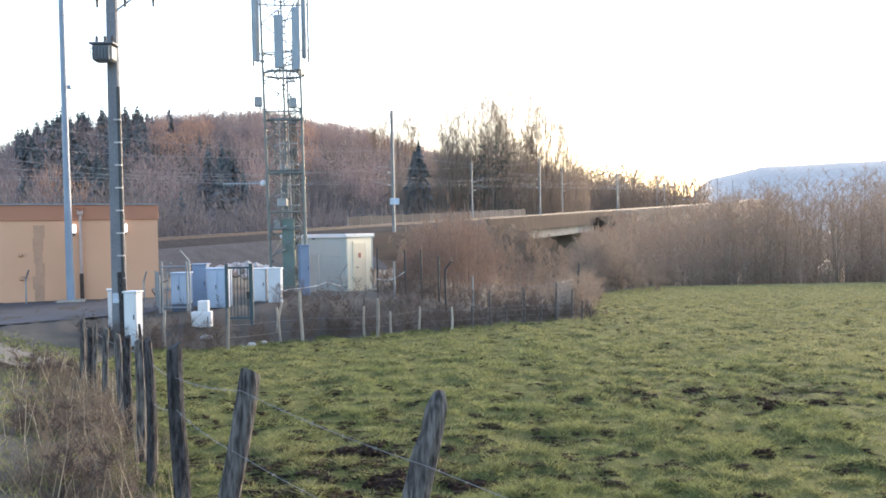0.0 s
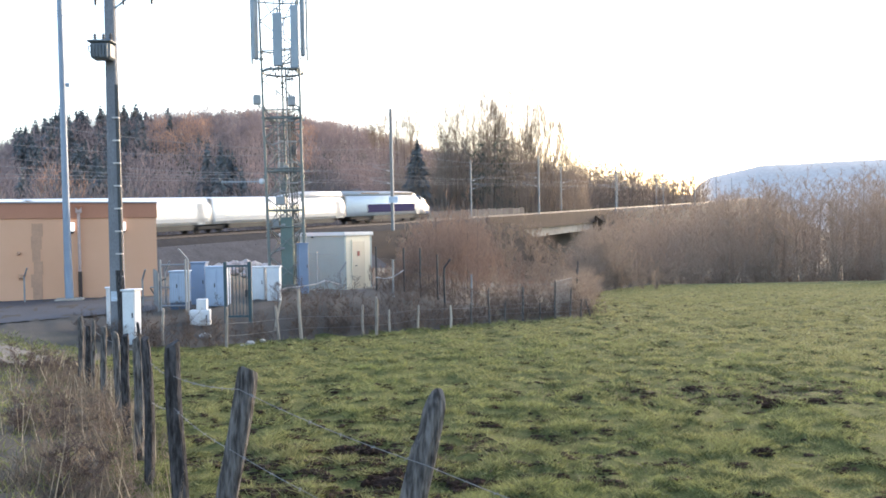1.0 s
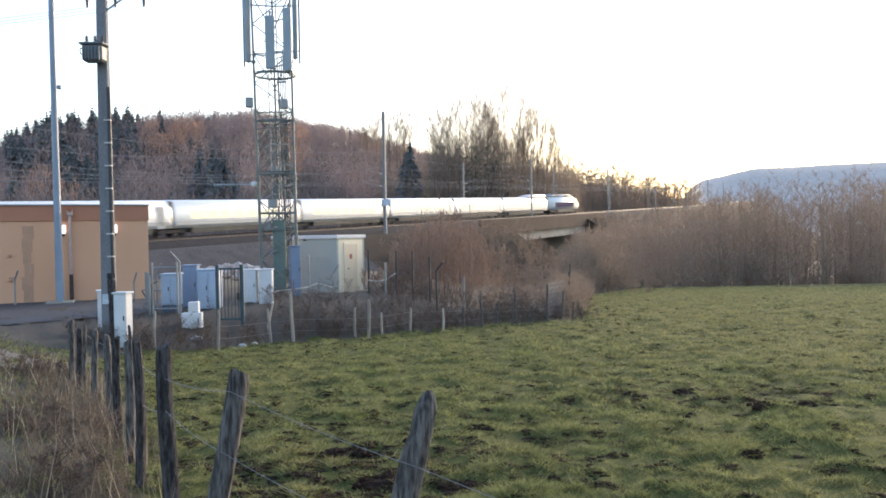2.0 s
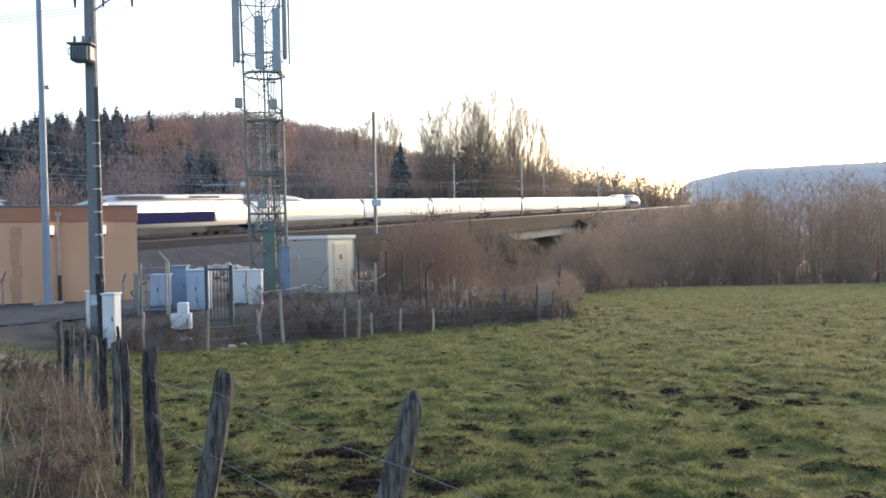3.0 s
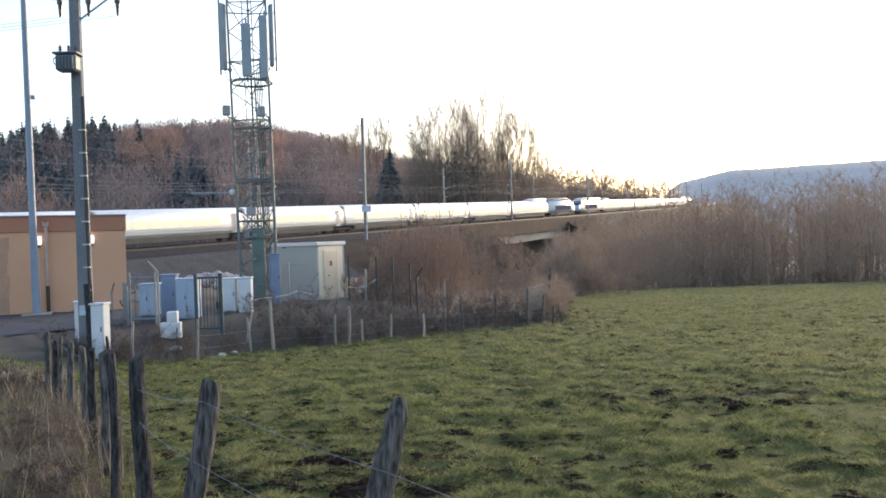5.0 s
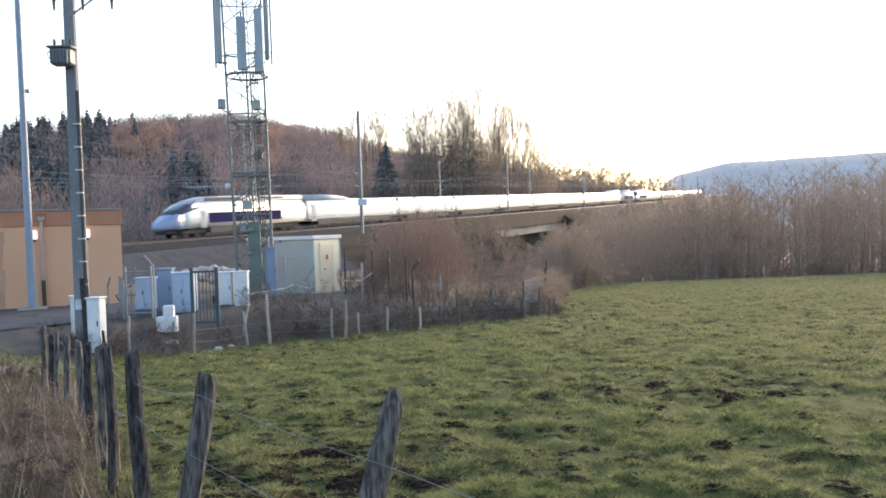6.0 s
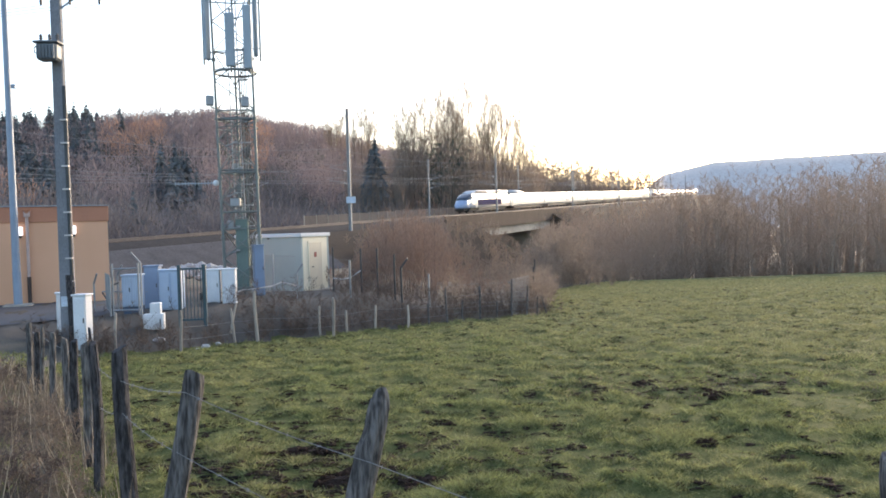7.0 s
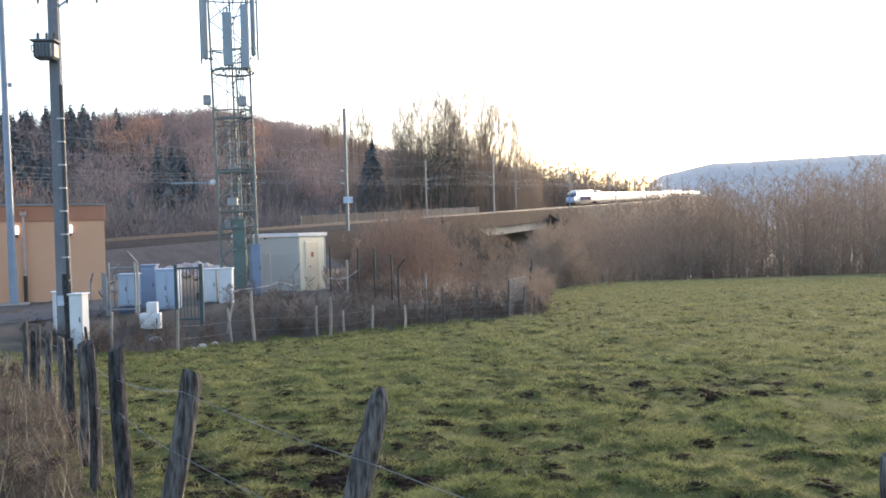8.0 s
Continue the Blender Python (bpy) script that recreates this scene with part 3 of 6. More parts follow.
    # folded current collector
    bm = bmesh.new()
    rod(bm, (-8.2, -0.5, 4.12), (-6.6, -0.3, 4.22), 0.04, 0.04, 6)
    rod(bm, (-8.2, 0.5, 4.12), (-6.6, 0.3, 4.22), 0.04, 0.04, 6)
    rod(bm, (-6.6, -0.8, 4.24), (-6.6, 0.8, 4.24), 0.05, 0.05, 6)
    part("current_collector", bm, M["cardark"], root)
    return root


def trailer(length, raised):
    """raised: the +x end carries the high roof fairing next to the power car."""
    root = empty("trailer_car", 0, 0, -60)
    tagged(root, "silver-white high-speed passenger trailer with window strip", "train car", "train cars")
    L = length / 2 - 0.12
    bm = bmesh.new()
    loft(bm, [section(-L, 1.40, 0.85, 3.44), section(-L + 0.25, 1.43, 0.85, 3.48), section(L - 0.25, 1.43, 0.85, 3.48), section(L, 1.40, 0.85, 3.44)])
    body = finish("car_body", bm, M["carwhite"], root, "silver-white body", True)
    for sgn in (-1, 1):
        bm = bmesh.new()
        box(bm, (0, sgn * 1.31, 0.62), (2 * L - 4.4, 0.1, 0.52), 0, 0.03)
        part("skirt", bm, M["underskirt"], root, "brown-grey underskirt")
        bm = bmesh.new()
        box(bm, (0, sgn * 1.405, 1.28), (2 * L - 0.6, 0.07, 0.34), 0, 0.01)
        part("side_stripe", bm, M["cargrey"], body)
        n = int((2 * L - 4.4) / 1.9)
        for k in range(n):
            bm = bmesh.new()
            box(bm, ((k - (n - 1) / 2) * 1.9 - 0.6, sgn * 1.402, 2.02), (1.70, 0.06, 0.80), 0, 0.025)
            part("window", bm, M["carglass"], body)
        bm = bmesh.new()
        box(bm, (L - 1.3, sgn * 1.41, 1.85), (0.95, 0.06, 2.0), 0, 0.02)
        part("door", bm, M["cargrey"], body)
    bm = bmesh.new()
    box(bm, (0, 0, 0.78), (2 * L - 2.0, 2.2, 0.4), 0, 0.05)
    part("underframe", bm, M["carunder"], root)
    bm = bmesh.new()
    box(bm, (-L - 0.12, 0, 2.15), (0.46, 2.70, 2.4), 0, 0.12)
    part("gangway", bm, M["bellows"], root, "tan-grey gangway bellows")
    bogie(root, -L - 0.1)
    if raised:
        bm = bmesh.new()
        loft(bm, [section(L - 10.5, 0.9, 3.2, 3.45, 0.8), section(L - 8.5, 1.1, 3.3, 3.78, 0.8), section(L - 6.0, 1.14, 3.3, 4.03, 0.8), section(L - 0.1, 1.14, 3.3, 4.05, 0.8)])
        finish("roof_fairing", bm, M["roofgrey"], root, "", True)
    return root


CAR = {"P": (power_car(), 22.15), "E": (trailer(21.84, True), 21.84), "T": (trailer(18.7, False), 18.7)}
SET = [("P", 1), ("E", 1)] + [("T", 1)] * 6 + [("E", -1), ("P", -1)]
SPEED, NOSE0 = 70.915, -75.2
CARS, back = [], 0.0
for k in range(2):
    for kind, way in SET:
        proto, length = CAR[kind]
        first = not any(c[3] == kind for c in CARS)
        CARS.append([proto if first else copy_thing(proto, proto.matrix_basis), NOSE0 - back - length / 2, way, kind])
        back += length


def car_pose(s, way):
    p = on_track(s)
    grade = math.degrees(math.atan(0.0346)) if s > KEEP else 0.0
    return pose(p.x, p.y, p.z, 0, -way * grade, heading(s) + (0 if way > 0 else 180))


def motions():
    for ob, s0, way, _ in CARS:
        walk(ob, [(k * 0.25, car_pose(s0 + SPEED * k * 0.25, way)) for k in range(33)])


# ---- yard: building, poles, tower, cabinets, shelter ----
YARD = -2.12


def build_building():
    a = Vector((-10.48, 30.0))
    u = Vector((-4.6, -2.2)).normalized()
    ang = math.degrees(math.atan2(u.y, u.x))
    root = empty("service_building", a.x, a.y, YARD, ang)
    tagged(root, "flat-roofed service building in orange render with rust-red fascia", "building")
    L, W, H = 13.0, 8.0, 3.39
    # local x runs along the front wall from the near corner, local -y faces away from the yard
    back = -1 if Vector((-u.y, u.x)).y < 0 else 1
    for c, s in (((L / 2, back * 0.12, 1.4), (L, 0.24, 2.86)), ((L / 2, back * (W - 0.12), 1.4), (L, 0.24, 2.86)), ((0.12, back * W / 2, 1.4), (0.24, W - 0.48, 2.86)), ((L - 0.12, back * W / 2, 1.4), (0.24, W - 0.48, 2.86))):
        bm = bmesh.new()
        box(bm, c, s)
        part("wall", bm, M["orange"], root, "orange rendered wall")
    bm = bmesh.new()
    for c, s in (((L / 2, back * 0.10, 3.1), (L + 0.06, 0.30, 0.54)), ((L / 2, back * (W - 0.10), 3.1), (L + 0.06, 0.30, 0.54)), ((0.10, back * W / 2, 3.1), (0.30, W - 0.5, 0.54)), ((L - 0.10, back * W / 2, 3.1), (0.30, W - 0.5, 0.54))):
        box(bm, c, s, 0, 0.01)
    part("fascia", bm, M["band"], root, "rust-red metal fascia")
    bm = bmesh.new()
    box(bm, (L / 2, back * W / 2, 2.95), (L - 0.5, W - 0.5, 0.16))
    part("roof", bm, M["concrete"], root)
    bm = bmesh.new()
    box(bm, (L / 2, back * -0.03, 3.385), (L + 0.1, 0.14, 0.05), 0, 0.01)
    part("coping", bm, M["galv"], root)
    bm = bmesh.new()
    rod(bm, (2.60, -back * 0.07, 0.55), (2.60, -back * 0.07, 3.2), 0.055, 0.055, 10)
    box(bm, (2.60, -back * 0.08, 3.12), (0.2, 0.16, 0.22), 0, 0.02)
    pipe = part("downpipe", bm, M["pipe"], root, "pale downpipe with dark foot")
    bm = bmesh.new()
    rod(bm, (2.60, -back * 0.08, 3.10), (2.60, -back * 0.08, 3.26), 0.07, 0.14, 10)
    part("rain_head", bm, M["band"], pipe, "rusty brown rain head")
    bm = bmesh.new()
    rod(bm, (2.60, -back * 0.07, 0.0), (2.60, -back * 0.07, 0.95), 0.066, 0.066, 10)
    part("pipe_foot", bm, M["insul"], pipe, "rusty brown pipe foot")
    for x in (2.86, 1.18):
        bm = bmesh.new()
        box(bm, (x, -back * 0.04, 2.40), (0.18, 0.08, 0.22), 0, 0.02)
        w = part("wall_lamp", bm, M["darksteel"], root)
        bm = bmesh.new()
        box(bm, (x, -back * 0.10, 2.53), (0.25, 0.10, 0.31), 0, 0.03)
        part("lamp_glass", bm, M["lamp"], w, "lit white lamp glass")
    bm = bmesh.new()
    for k in range(6):
        box(bm, (3.95 + 0.035 * math.sin(k * 2.3), -back * 0.003, 0.24 + 0.44 * k), (0.30 + 0.05 * math.sin(k * 1.7), 0.02, 0.45))
    part("damp_stain", bm, M["stain"], root, "brown damp streak down the wall")
    for x, z, s in ((4.45, 0.85, 0.16), (4.5, 1.65, 0.11)):
        bm = bmesh.new()
        box(bm, (x, -back * 0.05, z), (s, 0.1, s), 0, 0.02)
        rod(bm, (x, -back * 0.06, z), (x + s * 0.4, -back * 0.14, z - 0.05), 0.03, 0.03, 6)
        part("wall_tap", bm, M["stain"], root, "small brown wall fitting")


build_building()


def build_lamp_post():
    x, y = -12.82, 28.0
    root = empty("lamp_post", x, y, gz(x, y))
    tagged(root, "tall blue-grey painted steel lamp post by the drive", "lamp post")
    bm = bmesh.new()
    rod(bm, (0, 0, 0), (-0.02, 0, 1.2), 0.135, 0.13, 14)
    rod(bm, (-0.02, 0, 1.2), (-0.06, 0, 12.0), 0.125, 0.085, 14)
    part("pole", bm, M["bluepole"], root)
    bm = bmesh.new()
    box(bm, (0, 0, 0.04), (0.9, 0.9, 0.12), 20, 0.03)
    part("base_plate", bm, M["concrete"], root)
    bm = bmesh.new()
    box(bm, (0.16, -0.04, 7.38), (0.14, 0.12, 0.14), 0, 0.02)
    part("junction_box", bm, M["bluepole"], root)
    for sgn in (-1, 1):
        bm = bmesh.new()
        rod(bm, (-0.06, 0, 11.7), (sgn * 0.9, 0, 12.1), 0.04, 0.04, 8)
        a = part("arm", bm, M["bluepole"], root)
        bm = bmesh.new()
        box(bm, (sgn * 1.2, 0, 12.12), (0.7, 0.28, 0.14), 0, 0.04)
        part("lamp_head", bm, M["galv"], a)


build_lamp_post()


def build_utility_pole():
    x, y = -7.97, 20.0
    root = empty("utility_pole", x, y, gz(x, y))
    tagged(root, "dark grey concrete utility pole carrying a transformer", "utility pole")
    H = 9.4
    bm = bmesh.new()
    secs = []
    for z, w in ((0, 0.155), (3, 0.142), (6, 0.128), (H, 0.11)):
        secs.append([(-w, -w * 0.8, z), (w, -w * 0.8, z), (w, w * 0.8, z), (-w, w * 0.8, z)])
    loft(bm, secs)
    bmesh.ops.bevel(bm, geom=[e for e in bm.edges if abs((e.verts[0].co - e.verts[1].co).z) > 1], offset=0.025, segments=1, affect="EDGES")
    part("pole", bm, M["concpole"], root)
    bm = bmesh.new()
    line(bm, [(0.16, -0.12, 0.9), (0.155, -0.12, 3.0), (0.15, -0.11, 6.2)], 0.045, 8)
    con = part("conduit", bm, M["darksteel"], root, "dark cable conduit")
    for k in range(9):
        bm = bmesh.new()
        box(bm, (0.12, -0.13, 1.0 + 0.55 * k), (0.16, 0.09, 0.035))
        part("clip", bm, M["rope"], con, "pale cable clip")
    bm = bmesh.new()
    secs = [[(0.13 + 0.10 * math.cos(a) + 0.02 * math.sin(3 * z), -0.14 + 0.07 * math.sin(a), z) for a in (0, 1.05, 2.1, 3.14, 4.19, 5.24)] for z in (-0.2, 0.5, 1.1, 1.7)]
    loft(bm, secs)
    part("cable_guard", bm, M["wooddark"], root, "brown cable guard at the foot")
    bm = bmesh.new()
    box(bm, (-0.02, -0.15, 1.07), (0.17, 0.02, 0.24))
    part("warning_plate", bm, M["sign"], root)
    # transformer
    bm = bmesh.new()
    box(bm, (-0.08, -0.32, 6.96), (0.48, 0.36, 0.40), 0, 0.05)
    box(bm, (-0.08, -0.32, 7.18), (0.58, 0.42, 0.05), 0, 0.015)
    tr = part("transformer", bm, M["trafo"], root, "grey transformer tank")
    for k in range(6):
        bm = bmesh.new()
        box(bm, (-0.27 + 0.076 * k, -0.52, 6.94), (0.014, 0.025, 0.32))
        part("cooling_fin", bm, M["trafo"], tr)
    for dx in (-0.2, 0.0, 0.18):
        bm = bmesh.new()
        rod(bm, (dx - 0.06, -0.3, 7.20), (dx - 0.06, -0.3, 7.40), 0.03, 0.022, 8)
        for q in range(3):
            rod(bm, (dx - 0.06, -0.3, 7.24 + 0.05 * q), (dx - 0.06, -0.3, 7.255 + 0.05 * q), 0.05, 0.05, 8)
        part("bushing", bm, M["insul"], tr)
    bm = bmesh.new()
    line(bm, [(-0.32, -0.3, 7.14), (-0.42, -0.32, 7.08), (-0.40, -0.34, 6.96), (-0.3, -0.35, 6.90)], 0.012, 5)
    part("lifting_loop", bm, M["darksteel"], tr)
    # cross-arm with hanging insulators
    bm = bmesh.new()
    box(bm, (0.42, 0, 8.62), (1.9, 0.1, 0.1), 0, 0.01)
    rod(bm, (0.1, 0, 8.07), (0.8, 0, 8.57), 0.025, 0.025, 6)
    arm = part("cross_arm", bm, M["galv"], root)
    for dx in (-0.35, 0.33, 1.02):
        bm = bmesh.new()
        rod(bm, (dx, 0, 8.59), (dx, 0, 8.15), 0.02, 0.02, 6)
        rod(bm, (dx, 0, 8.17), (dx, 0, 8.46), 0.028, 0.05, 10)
        rod(bm, (dx, 0, 8.46), (dx, 0, 8.54), 0.07, 0.07, 10)
        part("insulator", bm, M["insul"], arm, "dark hanging insulator")
    p0 = root.matrix_basis.translation
    for dx in (-0.35, 0.33, 1.02):
        bm = bmesh.new()
        line(bm, [p for p in hung(Vector((dx, 0, 8.15)), Vector((dx - 42, 6, 9.2)), 1.0, 10)], 0.005, 4)
        part("line_wire", bm, M["galv"], arm)


build_utility_pole()


def cabinet(name, x, y, w, d, h, mat, rz, label, doors=1, plinth=0.0, roof=True, z=None):
    root = empty(name, x, y, (gz(x, y) if z is None else z) - 0.01, rz)
    tagged(root, label, "cabinet")
    bm = bmesh.new()
    box(bm, (0, 0, plinth + (h - plinth) / 2), (w, d, h - plinth), 0, 0.015)
    body = part("body", bm, mat, root)
    for k in range(doors):
        dw = w / doors
        bm = bmesh.new()
        box(bm, (-w / 2 + dw * (k + 0.5), -d / 2 - 0.008, plinth + (h - plinth) / 2), (dw - 0.04, 0.025, h - plinth - 0.1), 0, 0.006)
        door = part("door", bm, mat, root)
        bm = bmesh.new()
        box(bm, (-w / 2 + dw * (k + 0.85), -d / 2 - 0.03, plinth + (h - plinth) * 0.55), (0.025, 0.03, 0.12), 0, 0.005)
        part("handle", bm, M["darksteel"], door)
    if plinth:
        bm = bmesh.new()
        box(bm, (0, 0, plinth / 2), (w * 0.96, d * 0.96, plinth), 0, 0.01)
        part("plinth", bm, M["plinth"], root, "dark plinth")
    if roof:
        bm = bmesh.new()
        box(bm, (0, 0, h + 0.02), (w + 0.06, d + 0.06, 0.045), 0, 0.012)
        part("cap", bm, mat, root)
    return root


cabinet("meter_cabinet", -7.60, 19.9, 0.32, 0.32, 1.30, M["white"], -8, "white plastic meter cabinet beside the utility pole")
cabinet("meter_cabinet", -8.36, 20.6, 0.26, 0.30, 1.0, M["white"], 25, "narrow white meter cabinet behind the utility pole")
cabinet("equipment_cabinet", -7.72, 24.0, 0.50, 0.5, 1.10, M["palebl"], 4, "pale blue equipment cabinet on a dark plinth", 2, 0.22)
cabinet("equipment_cabinet", -7.62, 25.6, 0.44, 0.5, 1.28, M["midbl"], 4, "mid-blue narrow equipment cabinet", 1)
cabinet("equipment_cabinet", -6.80, 24.7, 0.64, 0.55, 1.16, M["palebl"], 4, "pale blue wide equipment cabinet with white cap", 2)
cabinet("equipment_cabinet", -6.02, 26.6, 0.46, 0.45, 1.05, M["white"], 4, "off-white equipment cabinet behind the gate", 1)
cabinet("equipment_cabinet", -5.50, 26.6, 0.42, 0.45, 1.12, M["white"], 4, "off-white weathered cabinet beside the tower", 1)
cabinet("tall_cabinet", -5.02, 29.3, 0.34, 0.4, 1.78, M["midbl"], 20, "tall slate-blue cabinet at the tower's foot", 1)
root = cabinet("distribution_pedestal", -6.55, 22.0, 0.52, 0.3, 0.42, M["white"], 6, "low white stepped distribution pedestal", 1, 0, False)
bm = bmesh.new()
box(bm, (0.05, 0.0, 0.55), (0.27, 0.26, 0.32), 0, 0.015)
part("upper_box", bm, M["white"], root)


def build_gate():
    x0, x1, y = -5.86, -5.2, 22.0
    root = empty("steel_gate", (x0 + x1) / 2, y, -2.36)
    tagged(root, "dark blue-green steel bar gate, closed", "gate")
    w, h = x1 - x0, 1.60
    for sgn, s in ((-1, 0.085), (1, 0.10)):
        bm = bmesh.new()
        box(bm, (sgn * w / 2, 0, h / 2 + 0.02), (s, s, h + 0.06), 0, 0.01)
        part("post", bm, M["gate"], root)
    for z in (0.18, h - 0.06):
        bm = bmesh.new()
        box(bm, (0, 0, z), (w - 0.1, 0.045, 0.05))
        part("gate_rail", bm, M["gate"], root)
    for k in range(6):
        bm = bmesh.new()
        rod(bm, (-w / 2 + 0.1 + 0.093 * k, 0, 0.15), (-w / 2 + 0.1 + 0.093 * k, 0, h - 0.06), 0.013, 0.013, 6)
        part("bar", bm, M["gate"], root)
    bm = bmesh.new()
    box(bm, (w / 2 - 0.09, -0.04, 0.8), (0.06, 0.08, 0.2), 0, 0.01)
    part("lock", bm, M["darksteel"], root)


build_gate()


def bent_post(x, y, h, mat, bend, label, r=0.028):
    root = empty("fence_post", x, y, gz(x, y) - 0.1)
    tagged(root, label, "fence post", "yard fence posts")
    bm = bmesh.new()
    rod(bm, (0, 0, 0), (0, 0, h), r, r, 8)
    part("upright", bm, mat, root)
    if bend:
        bm = bmesh.new()
        rod(bm, (0, 0, h - 0.02), (bend, -0.1, h + 0.28), r, r * 0.9, 8)
        part("angled_arm", bm, mat, root)
    return Vector((x, y, gz(x, y)))


for x, y, h, b in ((-14.0, 27.3, 1.0, 0.16), (-9.2, 25.0, 1.0, 0.13), (-8.6, 25.3, 1.15, 0.18), (-7.05, 22.6, 1.65, -0.22), (-8.1, 23.2, 1.2, 0.0), (-5.0, 30.4, 1.55, 0), (-4.45, 28.9, 1.6, 0), (-3.45, 27.5, 0.95, 0.22)):
    bent_post(x, y, h, M["galv"], b, "galvanised steel fence post with angled top" if b else "thin galvanised steel fence post")
for x, y, h, b in ((-2.52, 31.0, 1.75, 0), (-1.42, 30.0, 1.72, 0), (-0.78, 28.6, 1.85, 0), (-0.18, 28.2, 1.7, 0), (-1.65, 27.2, 1.35, 0), (0.05, 27.0, 1.5, 0.22), (1.0, 28.4, 1.2, 0), (5.6, 34.0, 1.6, 0), (7.3, 44.0, 1.8, 0)):
    bent_post(x, y, h, M["darksteel"] if h > 1.4 else M["galv"], b, "dark rusted steel fence post in the scrub" if h > 1.4 else "grey steel fence post in the scrub", 0.034)

# galvanised frame before the pale cabinet
root = empty("frame_gate", -7.62, 23.1, gz(-7.62, 23.1))
tagged(root, "light galvanised mesh gate before the cabinets", "gate")
for dx in (-0.36, 0.34):
    bm = bmesh.new()
    rod(bm, (dx, 0, -0.1), (dx, 0, 1.45), 0.026, 0.026, 8)
    part("upright", bm, M["galv"], root)
for z in (0.14, 1.3):
    bm = bmesh.new()
    rod(bm, (-0.36, 0, z), (0.34, 0, z), 0.022, 0.022, 8)
    part("cross_tube", bm, M["galv"], root)
for k in range(11):
    bm = bmesh.new()
    rod(bm, (-0.3 + 0.058 * k, 0, 0.14), (-0.3 + 0.058 * k, 0, 1.3), 0.003, 0.003, 4)
    part("mesh_wire", bm, M["galv"], root)

def mesh_panel(a, b, low, high, label):
    """Welded wire panel between two posts."""
    a, b = Vector((*a, 0)), Vector((*b, 0))
    d = b - a
    root = empty("mesh_panel", a.x, a.y, gz(a.x, a.y), math.degrees(math.atan2(d.y, d.x)))
    tagged(root, label, "fence panel", "yard fence panels")
    n = int(d.length / 0.055)
    bm = bmesh.new()
    for k in range(n + 1):
        x = d.length * k / n
        box(bm, (x, 0, (low + high) / 2), (0.0035, 0.0035, high - low))
    for k in range(9):
        box(bm, (d.length / 2, -0.006, low + (high - low) * k / 8), (d.length, 0.0035, 0.0035 if k % 8 else 0.012))
    part("wire_mesh", bm, M["galv"], root)


mesh_panel((-5.0, 30.4), (-3.5, 27.6), 0.1, 1.45, "grey welded wire panel before the shelter")
mesh_panel((-8.1, 23.2), (-8.9, 25.1), 0.1, 1.15, "grey welded wire panel beside the drive")

# hand wheel rig by the drive
root = empty("gate_barrier", -9.0, 25.1, gz(-9.0, 25.1))
tagged(root, "thin galvanised tube frame beside the drive", "barrier")
bm = bmesh.new()
line(bm, [(0, 0, 0.62), (1.6, 0.3, 0.55)], 0.022, 6)
part("rail_tube", bm, M["galv"], root)
bm = bmesh.new()
line(bm, [(0.0, 0, 0.6), (0.35, 0, 0.0)], 0.02, 6)
line(bm, [(0.3, 0, 0.0), (0.3, 0, 0.8), (0.5, 0, 0.88)], 0.02, 6)
part("brace", bm, M["darksteel"], root)


